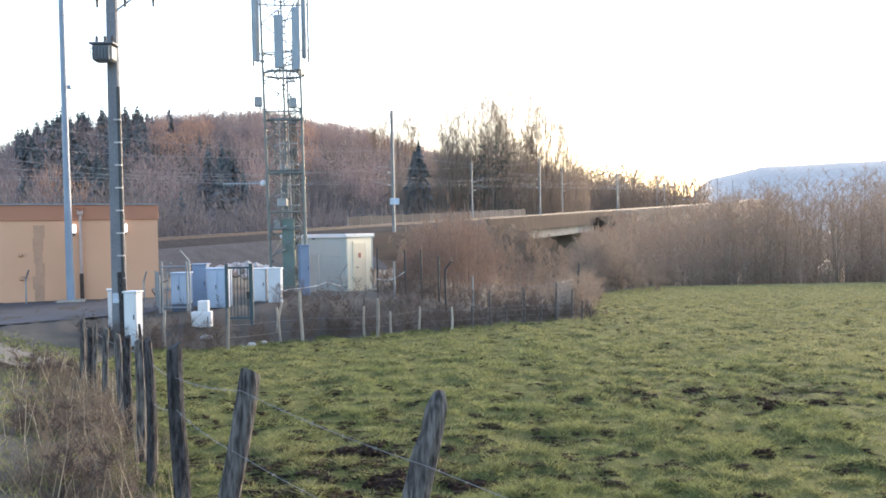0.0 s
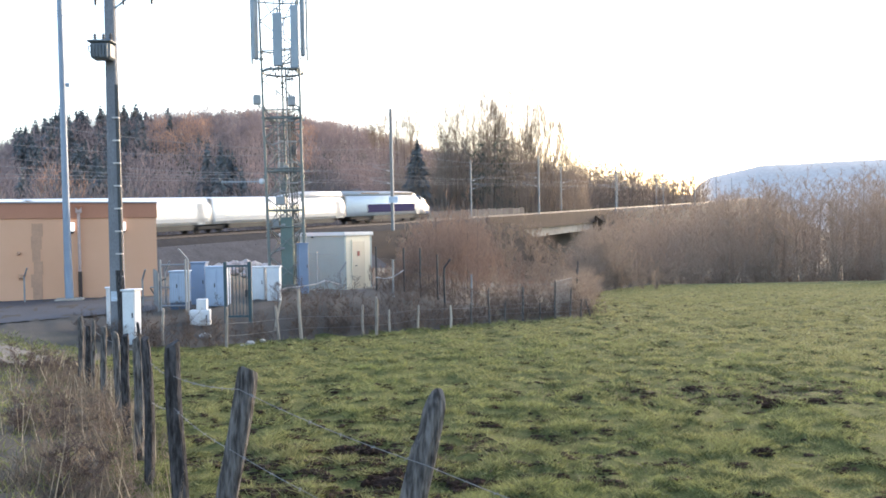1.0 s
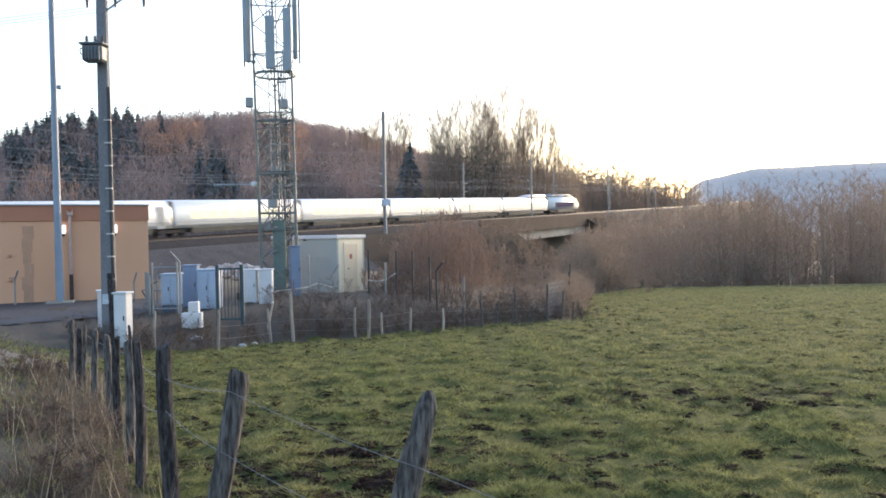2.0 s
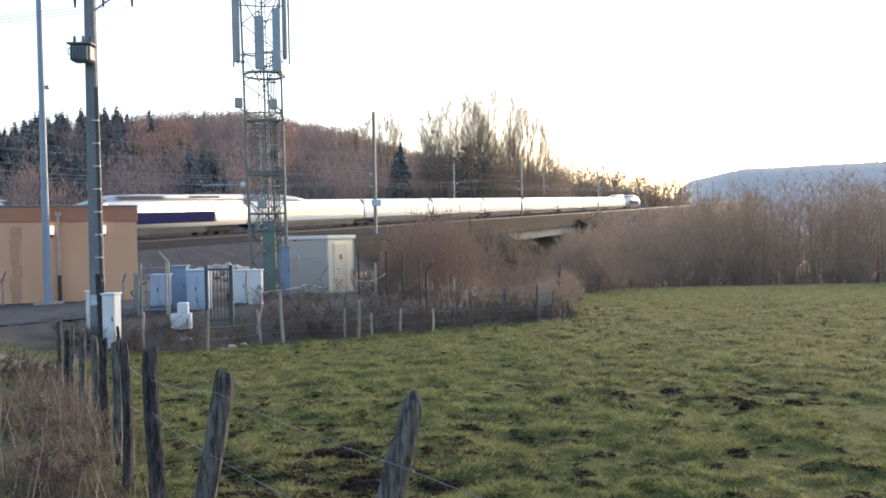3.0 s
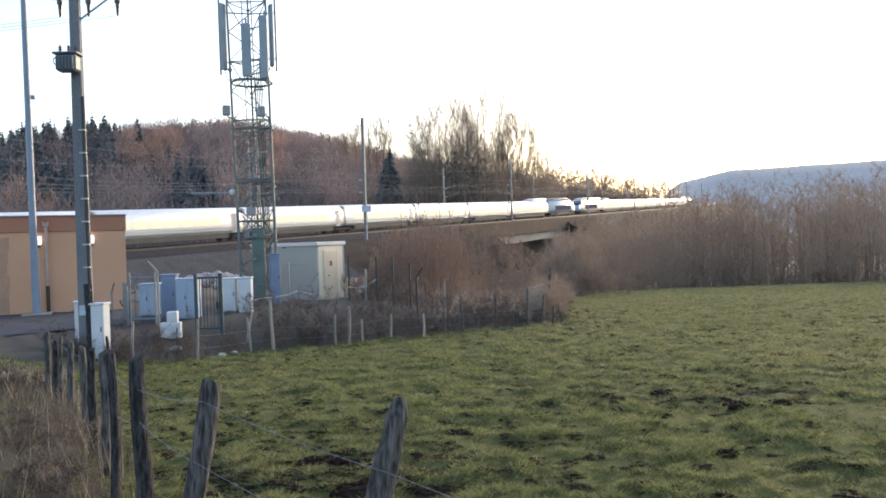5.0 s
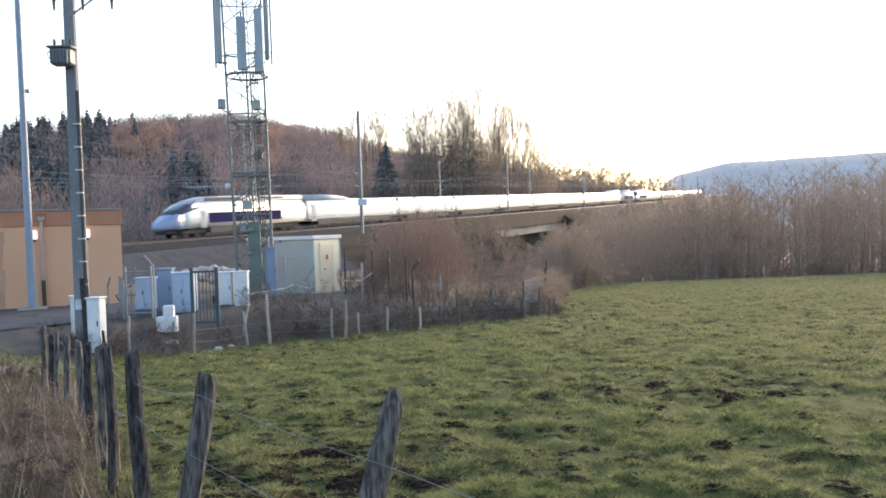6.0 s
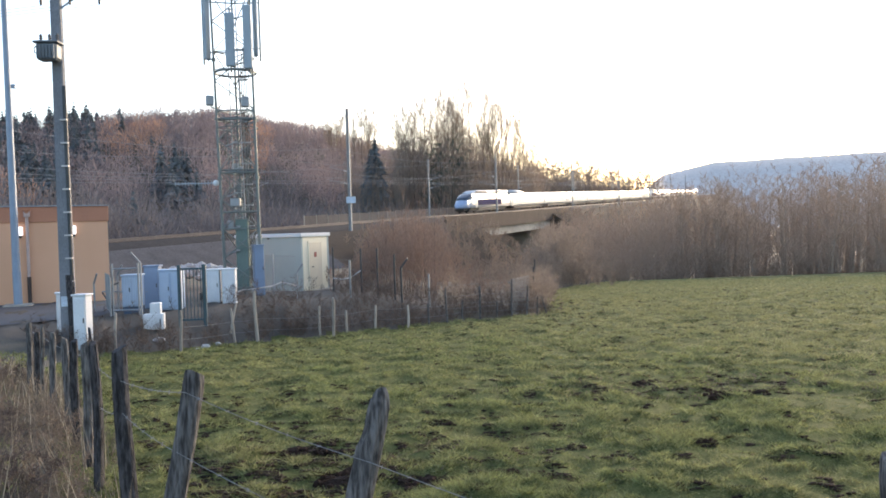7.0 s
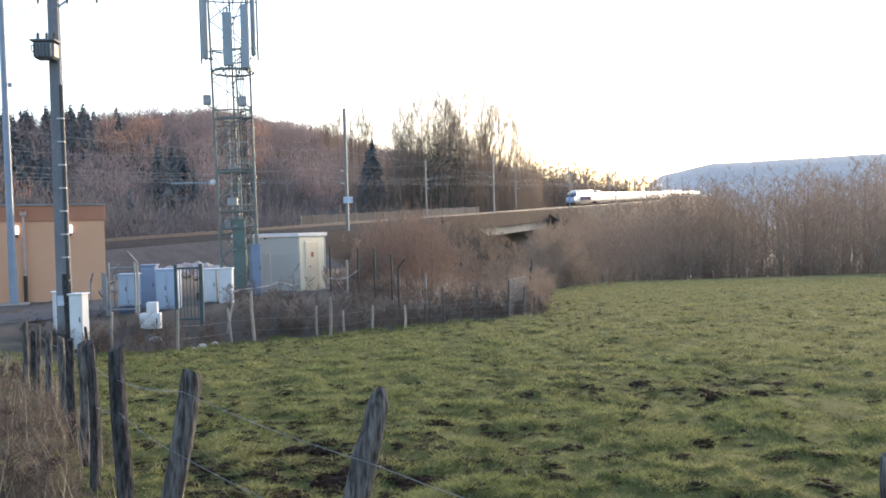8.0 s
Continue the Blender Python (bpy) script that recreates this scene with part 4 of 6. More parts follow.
def build_shelter():
    a, b, c = Vector((-6.25, 36.2)), Vector((-4.0, 33.4)), Vector((-3.1, 35.2))
    u, v = (a - b), (c - b)
    u = Vector((-3.0, 1.6)).normalized()
    v = Vector((-u.y, u.x)) if Vector((-u.y, u.x)).y > 0 else Vector((u.y, -u.x))
    ang = math.degrees(math.atan2(v.y, v.x))
    root = empty("equipment_shelter", b.x, b.y, -2.40, ang)
    tagged(root, "small flat-roofed shelter with grey-green side and cream door end", "shelter")
    # local x along the door end, local y along the long side (to the back left)
    w, l, h = 2.05, 3.3, 2.36
    bm = bmesh.new()
    box(bm, (0.06, l / 2, h / 2), (0.12, l, h), 0, 0.01)
    part("side_wall", bm, M["shelter"], root, "grey-green panel wall")
    bm = bmesh.new()
    box(bm, (w - 0.06, l / 2, h / 2), (0.12, l, h), 0, 0.01)
    part("side_wall", bm, M["shelter"], root)
    bm = bmesh.new()
    box(bm, (w / 2, 0.057, h / 2), (w - 0.25, 0.12, h), 0, 0.01)
    part("end_wall", bm, M["cream"], root, "cream end wall, coloured brighter for the warm glow on it")
    bm = bmesh.new()
    box(bm, (w / 2, l - 0.06, h / 2), (w - 0.25, 0.12, h), 0, 0.01)
    part("end_wall", bm, M["shelter"], root)
    bm = bmesh.new()
    box(bm, (w / 2, l / 2, h + 0.02), (w + 0.12, l + 0.12, 0.16), 0, 0.02)
    part("roof", bm, M["roofw"], root, "white roof slab")
    bm = bmesh.new()
    box(bm, (0.98, -0.02, 1.08), (0.86, 0.05, 1.96), 0, 0.012)
    d = part("door", bm, M["door"], root, "beige steel door")
    bm = bmesh.new()
    for dx in (-0.47, 0.47):
        box(bm, (0.98 + dx, -0.01, 1.08), (0.07, 0.06, 2.06))
    box(bm, (0.98, -0.01, 2.1), (1.0, 0.06, 0.07))
    part("door_frame", bm, M["cream"], root)
    bm = bmesh.new()
    rod(bm, (0.70, -0.06, 1.05), (0.80, -0.06, 1.05), 0.02, 0.02, 6)
    part("handle", bm, M["darksteel"], d)
    bm = bmesh.new()
    box(bm, (0.95, -0.05, 1.55), (0.17, 0.012, 0.2))
    part("warning_plate", bm, M["hazard"], d, "small faded red warning plate")
    for zz in (0.5, 0.9):
        bm = bmesh.new()
        box(bm, (1.85, -0.01, zz), (0.13, 0.03, 0.3), 0, 0.01)
        part("vent", bm, M["door"], root)
    bm = bmesh.new()
    rod(bm, (-0.03, 1.6, 2.24), (-0.03, 1.6, 2.30), 0.05, 0.05, 8)
    part("roof_eye", bm, M["darksteel"], root)
    bm = bmesh.new()
    box(bm, (w / 2, l / 2, -0.06), (w + 0.3, l + 0.3, 0.3), 0, 0.02)
    part("slab", bm, M["concrete"], root)


build_shelter()


def build_tower():
    x, y = -5.55, 29.4
    root = empty("lattice_tower", x, y, gz(x, y))
    tagged(root, "grey steel lattice telecom tower with panel antennas", "telecom tower")
    H = 12.6
    legs = [Vector((-0.64, -0.1, 0)), Vector((0.62, -0.1, 0)), Vector((-0.16, 0.95, 0))]
    lean = Vector((-0.012, 0, 1))
    at = lambda i, z: legs[i] * (1.0 + 0.008 * z) + lean * z
    for i in range(3):
        bm = bmesh.new()
        rod(bm, at(i, 0), at(i, H), 0.058 if i < 2 else 0.048, 0.034, 10)
        leg = part("leg", bm, M["tower"], root)
        for z in (2.1, 4.2, 6.3, 8.4):
            bm = bmesh.new()
            rod(bm, at(i, z - 0.04), at(i, z + 0.04), 0.085, 0.085, 10)
            part("flange", bm, M["tower"], leg)
    zs = np.arange(0.3, H - 0.4, 1.05)
    for n, z in enumerate(zs):
        for i in range(3):
            j = (i + 1) % 3
            bm = bmesh.new()
            a, b = (i, j) if (n + i) % 2 else (j, i)
            rod(bm, at(a, z), at(b, z + 1.05), 0.02, 0.02, 6)
            if z < 6.2:
                rod(bm, at(b, z), at(a, z + 1.05), 0.016, 0.016, 6)
            if n % 2 == 0:
                rod(bm, at(i, z), at(j, z), 0.022, 0.022, 6)
            part("brace", bm, M["tower"], root)
    # ladder and cable tray
    bm = bmesh.new()
    for dx in (-0.28, 0.06):
        rod(bm, (dx, 0.42, 0.2), (dx - 0.15, 0.42, H), 0.022, 0.022, 6)
    for z in np.arange(0.4, H, 0.3):
        rod(bm, (-0.28 - 0.012 * z, 0.42, z), (0.06 - 0.012 * z, 0.42, z), 0.013, 0.013, 5)
    part("ladder", bm, M["galv"], root)
    for k in range(5):
        bm = bmesh.new()
        rod(bm, (0.16 + 0.055 * k, 0.36, 0.5), (0.10 + 0.055 * k - 0.1, 0.36, 8.2 + 0.25 * k), 0.018, 0.018, 6)
        part("feeder_cable", bm, M["darksteel"], root)
    # safety hoops round the ladder, clamps on the feeder cables, odd brackets
    for z in np.arange(2.6, 6.6, 0.62):
        bm = bmesh.new()
        line(bm, [(-0.11 - 0.012 * z + 0.34 * math.cos(a), 0.42 - 0.30 * math.sin(a), z) for a in np.linspace(0, math.pi, 7)], 0.016, 5)
        part("safety_hoop", bm, M["tower"], root)
    for a in (0.5, 1.57, 2.6):
        bm = bmesh.new()
        rod(bm, (-0.14 + 0.34 * math.cos(a), 0.42 - 0.30 * math.sin(a), 2.6), (-0.19 + 0.34 * math.cos(a), 0.42 - 0.30 * math.sin(a), 6.4), 0.015, 0.015, 5)
        part("cage_strap", bm, M["tower"], root)
    for z in np.arange(1.0, 8.0, 0.75):
        bm = bmesh.new()
        box(bm, (0.21 - 0.012 * z, 0.33, z), (0.36, 0.06, 0.05))
        part("cable_clamp", bm, M["galv"], root)
    for z, dx, ln in ((3.55, -0.5, 0.3), (4.45, -0.42, 0.42), (5.35, -0.5, 0.34), (6.1, 0.32, 0.3), (2.35, -0.52, 0.36), (1.5, -0.5, 0.3)):
        bm = bmesh.new()
        rod(bm, (dx, -0.02, z), (dx + ln, 0.05, z + 0.12), 0.026, 0.026, 6)
        box(bm, (dx + ln, 0.05, z + 0.13), (0.14, 0.1, 0.08), 20, 0.01)
        part("side_bracket", bm, M["galv"], root, "pale bracket inside the lattice")
    for z in (3.0, 4.4, 6.3):
        bm = bmesh.new()
        for i in range(3):
            rod(bm, at(i, z), at((i + 1) % 3, z), 0.034, 0.034, 6)
        part("girt", bm, M["tower"], root)
    # cabinets inside the foot
    bm = bmesh.new()
    box(bm, (-0.06, 0.3, 1.45), (0.44, 0.4, 2.6), 0, 0.02)
    part("tower_cabinet", bm, M["towergr"], root, "dark green cabinet inside the tower foot")
    bm = bmesh.new()
    box(bm, (-0.25, 0.2, 3.35), (0.34, 0.3, 0.3), 0, 0.02)
    part("junction_box", bm, M["galv"], root)
    for z, dx, dy, w in ((2.55, -0.45, 0.15, 0.22), (5.2, 0.2, 0.5, 0.2), (4.6, -0.3, 0.6, 0.24)):
        bm = bmesh.new()
        box(bm, (dx, dy, z), (w, 0.16, w * 1.5), 15, 0.02)
        part("small_box", bm, M["galv"], root)
    # antenna mounting ring
    bm = bmesh.new()
    ring = [(0.0 + 0.72 * math.cos(a) - 0.1, 0.25 + 0.72 * math.sin(a), 7.98) for a in np.linspace(0, 2 * math.pi, 19)]
    line(bm, ring, 0.045, 6)
    part("mounting_ring", bm, M["tower"], root)
    bm = bmesh.new()
    line(bm, [(0.72 * math.cos(a) - 0.1, 0.25 + 0.72 * math.sin(a), 6.3) for a in np.linspace(0, 2 * math.pi, 13)], 0.02, 5)
    part("rest_platform", bm, M["tower"], root)
    bm = bmesh.new()
    line(bm, [(0.72 * math.cos(a) - 0.1, 0.25 + 0.72 * math.sin(a), 6.0) for a in np.linspace(0, 2 * math.pi, 13)], 0.02, 5)
    part("rest_platform", bm, M["tower"], root)
    for dx, dy, z0, z1, w, rz in ((-0.98, -0.15, 8.38, 10.75, 0.27, 60), (-0.10, -0.55, 8.05, 9.92, 0.33, 5), (0.50, -0.50, 7.97, 10.2, 0.30, -12), (0.68, 0.1, 8.52, 10.75, 0.24, -60)):
        bm = bmesh.new()
        box(bm, (dx, dy, (z0 + z1) / 2), (w, 0.13, z1 - z0), rz, 0.035)
        p = part("panel_antenna", bm, M["panel"], root, "grey panel antenna")
        bm = bmesh.new()
        back = Vector((-math.sin(radians(rz)), math.cos(radians(rz)), 0)) * 0.16
        rod(bm, Vector((dx, dy, z0 - 0.15)) + back, Vector((dx, dy, z1 + 0.2)) + back, 0.035, 0.035, 8)
        part("antenna_pole", bm, M["tower"], p)
        for z in (z0 + 0.3, z1 - 0.3):
            bm = bmesh.new()
            rod(bm, Vector((dx, dy, z)) + back, (-0.1, 0.2, z), 0.025, 0.025, 6)
            part("antenna_bracket", bm, M["tower"], p)
        bm = bmesh.new()
        line(bm, [(dx, dy + 0.05, z0), (dx * 0.9, dy * 0.7, z0 - 0.35), (dx * 0.4, 0.2, z0 - 0.2)], 0.014, 5)
        part("jumper_cable", bm, M["darksteel"], p)
    for dx, z in ((-0.96, 6.95), (0.28, 6.88)):
        bm = bmesh.new()
        box(bm, (dx, -0.15, z), (0.27, 0.2, 0.36), 20, 0.03)
        r = part("radio_unit", bm, M["galv"], root, "small grey radio unit")
        bm = bmesh.new()
        rod(bm, (dx, -0.1, z - 0.2), (-0.62 if dx < 0 else 0.58, -0.1, z - 0.35), 0.02, 0.02, 6)
        part("bracket", bm, M["tower"], r)
    # side-looking boom antenna
    bm = bmesh.new()
    rod(bm, (-2.35, 0.0, 4.05), (-0.7, 0.0, 4.05), 0.022, 0.022, 6)
    for k in range(13):
        rod(bm, (-2.3 + 0.115 * k, 0, 3.97), (-2.3 + 0.115 * k, 0, 4.13), 0.012, 0.012, 4)
    boom = part("boom_antenna", bm, M["panel"], root, "thin boom antenna with short rods")
    bm = bmesh.new()
    bmesh.ops.create_uvsphere(bm, u_segments=14, v_segments=8, radius=0.11, matrix=Matrix.Translation((-0.88, -0.03, 4.05)) @ Matrix.Diagonal((1, 0.7, 1, 1)))
    part("antenna_hub", bm, M["white"], boom, "white round hub")


build_tower()


# pale sagging rope along the scrub fence
def rope(pts, r, name, mat, label, cat):
    bm = bmesh.new()
    line(bm, [Vector(p) for p in pts], r, 6)
    ob = finish(name, bm, mat, None, label, True)
    tagged(ob, label, cat)


rope([(-5.6, 26.6, -1.9), (-5.1, 26.7, -1.74), (-4.7, 26.8, -1.72), (-4.2, 27.0, -1.66), (-3.9, 27.1, -1.55), (-3.45, 27.5, -1.72), (-3.45, 27.5, -1.45)], 0.022, "sagging_rope", M["rope"], "pale sagging rope strung between fence posts", "rope")
rope([(-2.45, 29.8, -1.62), (-2.1, 29.8, -1.68), (-1.8, 29.8, -1.62), (-1.42, 30.0, -1.38)], 0.022, "sagging_rope", M["rope"], "pale sagging rope between rusty fence posts", "rope")


# ---- pasture fences ----
def wooden_post(x, y, h, r, mat, lean=(0.0, 0.0), seed=1, label="weathered grey wooden fence post, split at the top", group="pasture fence posts", split=True, seg=10, dome=0.35, shoulder=0.0):
    """dome: how far the top is worn round; shoulder: height up to which a thicker split layer still clings to one side."""
    rnd = random.Random(seed)
    z0 = gz(x, y) - 0.25
    bm = bmesh.new()
    secs = []
    ph = [rnd.uniform(0, 6.28) for _ in range(5)]
    cracks = [(rnd.uniform(3.6, 5.8), rnd.uniform(0.10, 0.2), rnd.uniform(0.12, 0.3), rnd.uniform(0.0, 0.5)) for _ in range(3)]
    ts = [0.09 * k for k in range(9)] + [0.76, 0.80, 0.83, 0.855, 0.93, 0.955, 0.975, 0.99, 1.0] if seg > 9 else [0.125 * k for k in range(8)] + [0.95, 1.0]
    for t in ts:
        z = t * (h + 0.25)
        ring = []
        for i in range(seg):
            a = 2 * math.pi * i / seg
            rr = r * (1.06 - 0.12 * t) * (1 + 0.08 * math.sin(2 * a + ph[0]) + 0.05 * math.sin(3 * a + ph[1] + 1.5 * t) + 0.035 * math.sin(5 * a + ph[2] + 4 * t) + 0.03 * math.sin(9 * a + ph[4] + 2 * t))
            rr *= 1 + rnd.uniform(-0.02, 0.02)
            if split:
                for ca, cw, cd, c0 in cracks:
                    rr *= 1 - cd * math.exp(-((a - ca - 0.15 * math.sin(4 * t)) / cw) ** 2) * smooth01(c0, c0 + 0.3, t)
            if shoulder:
                rr *= 1 + 0.42 * math.exp(-((a - 3.5) / 0.55) ** 2) * (1 - smooth01(shoulder - 0.05, shoulder, t))
            if t > 0.92:
                rr *= 1 - dome * ((t - 0.92) / 0.08) ** 2
            top = 0.5 * r * math.sin(a + ph[3]) * smooth01(0.92, 1.0, t) * (1 - dome)
            ring.append((rr * math.cos(a) + lean[0] * z + 0.012 * math.sin(5 * t + ph[1]), rr * math.sin(a) + lean[1] * z, z + float(top)))
        secs.append(ring)
    loft(bm, secs)
    ob = finish("fence_post", bm, mat, None, "", False)
    ob.matrix_basis = pose(x, y, z0)
    tagged(ob, label, "fence post", group)
    return ob


wooden_post(-7.28, 19.5, 0.62, 0.035, M["wooddark"], (-0.03, 0), 55, "dark wooden stake beside the white cabinet", "verge fence posts", True, 8)

NEAR = [  # x, y, height, radius, lean x, dark, dome
    (-1.265, 4.3, 1.10, 0.054, 0.165, False, 0.12), (-1.74, 5.3, 1.12, 0.050, -0.012, True, 0.1), (-2.25, 6.2, 1.10, 0.040, -0.012, True, 0.25),
    (-2.76, 7.3, 1.10, 0.052, 0.02, False, 0.1), (-3.30, 8.4, 1.07, 0.040, 0.02, True, 0.2), (-3.70, 9.2, 1.03, 0.038, 0.01, False, 0.3), (-4.43, 10.6, 1.06, 0.040, 0.01, False, 0.3),
    (-5.17, 12.0, 1.07, 0.030, 0.01, False, 0.2), (-5.50, 12.6, 1.01, 0.045, 0.0, True, 0.3), (-5.88, 13.2, 1.06, 0.048, 0.0, False, 0.2), (-6.10, 13.8, 0.94, 0.040, -0.03, True, 0.2), (1.5, 2.1, 1.0, 0.06, -0.05, False, 0.2)]
for k, (x, y, h, r, lean, dark, dome) in enumerate(NEAR):
    wooden_post(x, y, h, r, M["wooddark"] if dark else M["wood"], (lean, 0.0), k + 3,
                "dark weathered wooden fence post beside dry grass" if dark else "weathered grey wooden fence post with worn top", "verge fence posts", True, 26, dome)
# leaning corner post with a split layer still clinging to its foot
wooden_post(-0.352, 3.78, 1.08, 0.053, M["wood"], (0.24, 0.0), 21, "leaning grey corner post, split and worn round on top", "verge fence posts", True, 34, 0.6, 0.85)

FAR = [(-5.27, 19.8, 1.0, 0), (-4.33, 21.66, 0.95, -0.12), (-3.85, 21.97, 1.36, -0.02), (-2.31, 23.3, 0.8, 0), (-1.87, 22.8, 1.1, 0), (-1.55, 23.6, 0.7, -0.03), (-0.74, 24.0, 0.72, 0), (0.22, 24.6, 0.69, 0), (0.85, 25.3, 0.74, 0.02),
       (1.46, 25.95, 1.17, 0), (2.0, 26.3, 0.67, 0), (2.6, 26.6, 1.14, 0), (3.2, 27.0, 0.62, 0), (3.75, 27.3, 1.3, 0), (4.3, 27.6, 1.1, 0.02), (4.7, 27.8, 0.6, 0), (5.1, 28.05, 0.62, -0.22), (-6.9, 20.0, 0.9, 0.03), (-4.75, 22.6, 0.8, 0.25)]
for k, (x, y, h, lean) in enumerate(FAR):
    wooden_post(x, y, h, (0.045 if h > 1 else 0.036) * (1 if x < 1 else 0.75), M["woodpale"] if x < 0.5 else M["wood"], (lean, 0), 60 + k, "pale split-wood fence post at the pasture's edge" if h < 1 else "tall pale wooden fence post at the pasture's edge", "pasture fence posts", False, 7)


def fence_wire(pts, label, barbs=True):
    bm = bmesh.new()
    rnd = random.Random(7)
    for a, b in zip(pts, pts[1:]):
        ps = hung(Vector(a), Vector(b), 0.02, 6)
        line(bm, ps, 0.0021 if barbs else 0.004, 4)
        if barbs:
            n = max(1, int((Vector(b) - Vector(a)).length / 0.17))
            for k in range(n):
                p = Vector(a).lerp(Vector(b), (k + 0.5) / n)
                p.z -= 0.02 * 4 * ((k + 0.5) / n) * (1 - (k + 0.5) / n)
                for q in range(2):
                    v = Vector((rnd.uniform(-1, 1), rnd.uniform(-1, 1), rnd.uniform(-1, 1))).normalized() * 0.012
                    rod(bm, p - v, p + v, 0.002, 0.002, 3)
    tagged(finish("fence_wire", bm, M["wire"]), label, "wire", "fence wires")


fence_wire([(1.5, 2.1, -1.2), (-0.10, 3.71, -1.06), (-1.07, 4.24, -0.80), (-1.74, 5.25, -0.90), (-2.22, 6.17, -0.95), (-2.9, 7.87, -1.05)], "thin rusty barbed wire along the verge fence")
fence_wire([(1.5, 2.1, -1.55), (-0.17, 3.73, -1.42), (-1.12, 4.25, -1.12), (-1.74, 5.25, -1.11), (-2.22, 6.17, -1.25), (-2.9, 7.87, -1.4)], "lower rusty barbed wire along the verge fence")
fence_wire([(-2.9, 7.87, -1.1), (-3.98, 9.95, -1.3), (-5.3, 12.35, -1.4), (-6.4, 14.3, -1.45)], "rusty fence wire beside the dry verge", False)
for dz in (0.3, 0.6):
    fence_wire([(x, y, gz(x, y) + dz) for x, y, h, l in FAR[:3] + FAR[4:5] + FAR[6:17]], "thin fence wire at the pasture's edge", False)


for dz in (0.45, 0.85, 1.2):
    fence_wire([(x, y, gz(x, y) + dz) for x, y in ((-2.52, 31.0), (-1.42, 30.0), (-0.78, 28.6), (-0.18, 28.2), (1.46, 26.05), (2.6, 26.7), (3.75, 27.4), (4.3, 27.7), (5.6, 34.0))], "thin sagging wire of the yard fence", False)
mesh_panel((3.78, 27.45), (4.7, 29.6), 0.05, 1.25, "grey wire mesh at the fence corner")


# ---- vegetation ----
RNG = np.random.default_rng(11)


def unit(v):
    return v / np.maximum(np.linalg.norm(v, axis=-1, keepdims=True), 1e-9)


def slivers(start, vec, width, rng):
    """One thin tapering triangle for each stem or twig."""
    side = unit(np.cross(vec, rng.normal(size=vec.shape))) * (np.asarray(width)[:, None] / 2)
    return np.stack([start - side, start + side, start + vec], 1)


def prisms(start, vec, r):
    """Tapering three-sided stems, as triangles."""
    a = unit(np.cross(vec, np.array([0.31, 0.87, 0.1])))
    b = unit(np.cross(vec, a))
    tris = []
    tip = start + vec
    ring = [start + (a * math.cos(q) + b * math.sin(q)) * r[:, None] for q in (0, 2.094, 4.189)]
    for i in range(3):
        tris.append(np.stack([ring[i], ring[(i + 1) % 3], tip], 1))
    return np.concatenate(tris)


def grow(base, height, rng, counts=(12, 6, 3), spread=0.55, first=0.25, trunk=0.02, twig=0.035, up=0.5, bend=0.05, reach=0.42, limb=0.014, along=0.35):
    """Bare trees: trunks, then so many limbs, branches and twigs, each level on the last. Returns (trunk triangles, crown triangles)."""
    n = len(base)
    vec = np.stack([rng.normal(0, bend, n) * height, rng.normal(0, bend, n) * height, height], -1)
    stems = prisms(base, vec, height * trunk)
    tris = []
    s, v, ln = base, vec, height
    for lev, k in enumerate(counts):
        m = len(s)
        lo = first if lev == 0 else 0.15
        t = rng.uniform(lo, 0.97, (m, k))
        st = (s[:, None, :] + v[:, None, :] * t[..., None]).reshape(-1, 3)
        d = rng.normal(size=(m, k, 3)) * np.array([1, 1, 0.5])
        par = unit(v)[:, None, :]
        d = unit(unit(d) * spread + par * along + np.array([0, 0, up]))
        l = (ln[:, None] * reach * (1.15 - 0.75 * t if lev == 0 else 1.05 - 0.4 * t) * rng.uniform(0.6, 1.2, (m, k)))
        nv = (d * l[..., None]).reshape(-1, 3)
        ln = l.reshape(-1)
        w = np.maximum(ln * (limb if lev == 0 else limb * 0.8), twig * (1.0 if lev else 1.6))
        tris.append(slivers(st, nv, w, rng))
        s, v = st, nv
    return stems, np.concatenate(tris)


def tri_object(name, tris, mat, parent=None):
    tris = np.asarray(tris, dtype=np.float32)
    ob = raw_mesh(name, tris.reshape(-1, 3), np.arange(len(tris) * 3).reshape(-1, 3), [mat])
    if parent:
        ob.parent = parent
    return ob


def conifers(base, height, rng, whorls=13, per=9):
    """Ragged dark firs: drooping boughs in whorls round a thin trunk."""
    n = len(base)
    vec = np.stack([np.zeros(n), np.zeros(n), height], -1)
    stems = prisms(base, vec, height * 0.018)
    t = np.linspace(0.1, 0.97, whorls)[None, :, None] + rng.uniform(-0.02, 0.02, (n, whorls, per))
    a = rng.uniform(0, 2 * math.pi, (n, whorls, per))
    ln = height[:, None, None] * 0.29 * (1.03 - t) * rng.uniform(0.65, 1.25, t.shape) + 0.15
    st = base[:, None, None, :] + np.stack([np.zeros_like(t), np.zeros_like(t), t * height[:, None, None]], -1)
    d = np.stack([np.cos(a) * ln, np.sin(a) * ln, -ln * rng.uniform(0.15, 0.5, t.shape)], -1)
    w = (ln * 0.85 + 0.2)
    return stems, slivers(st.reshape(-1, 3) + np.array([0, 0, 0.3]), d.reshape(-1, 3), w.reshape(-1), rng)[:, [0, 1, 2]]


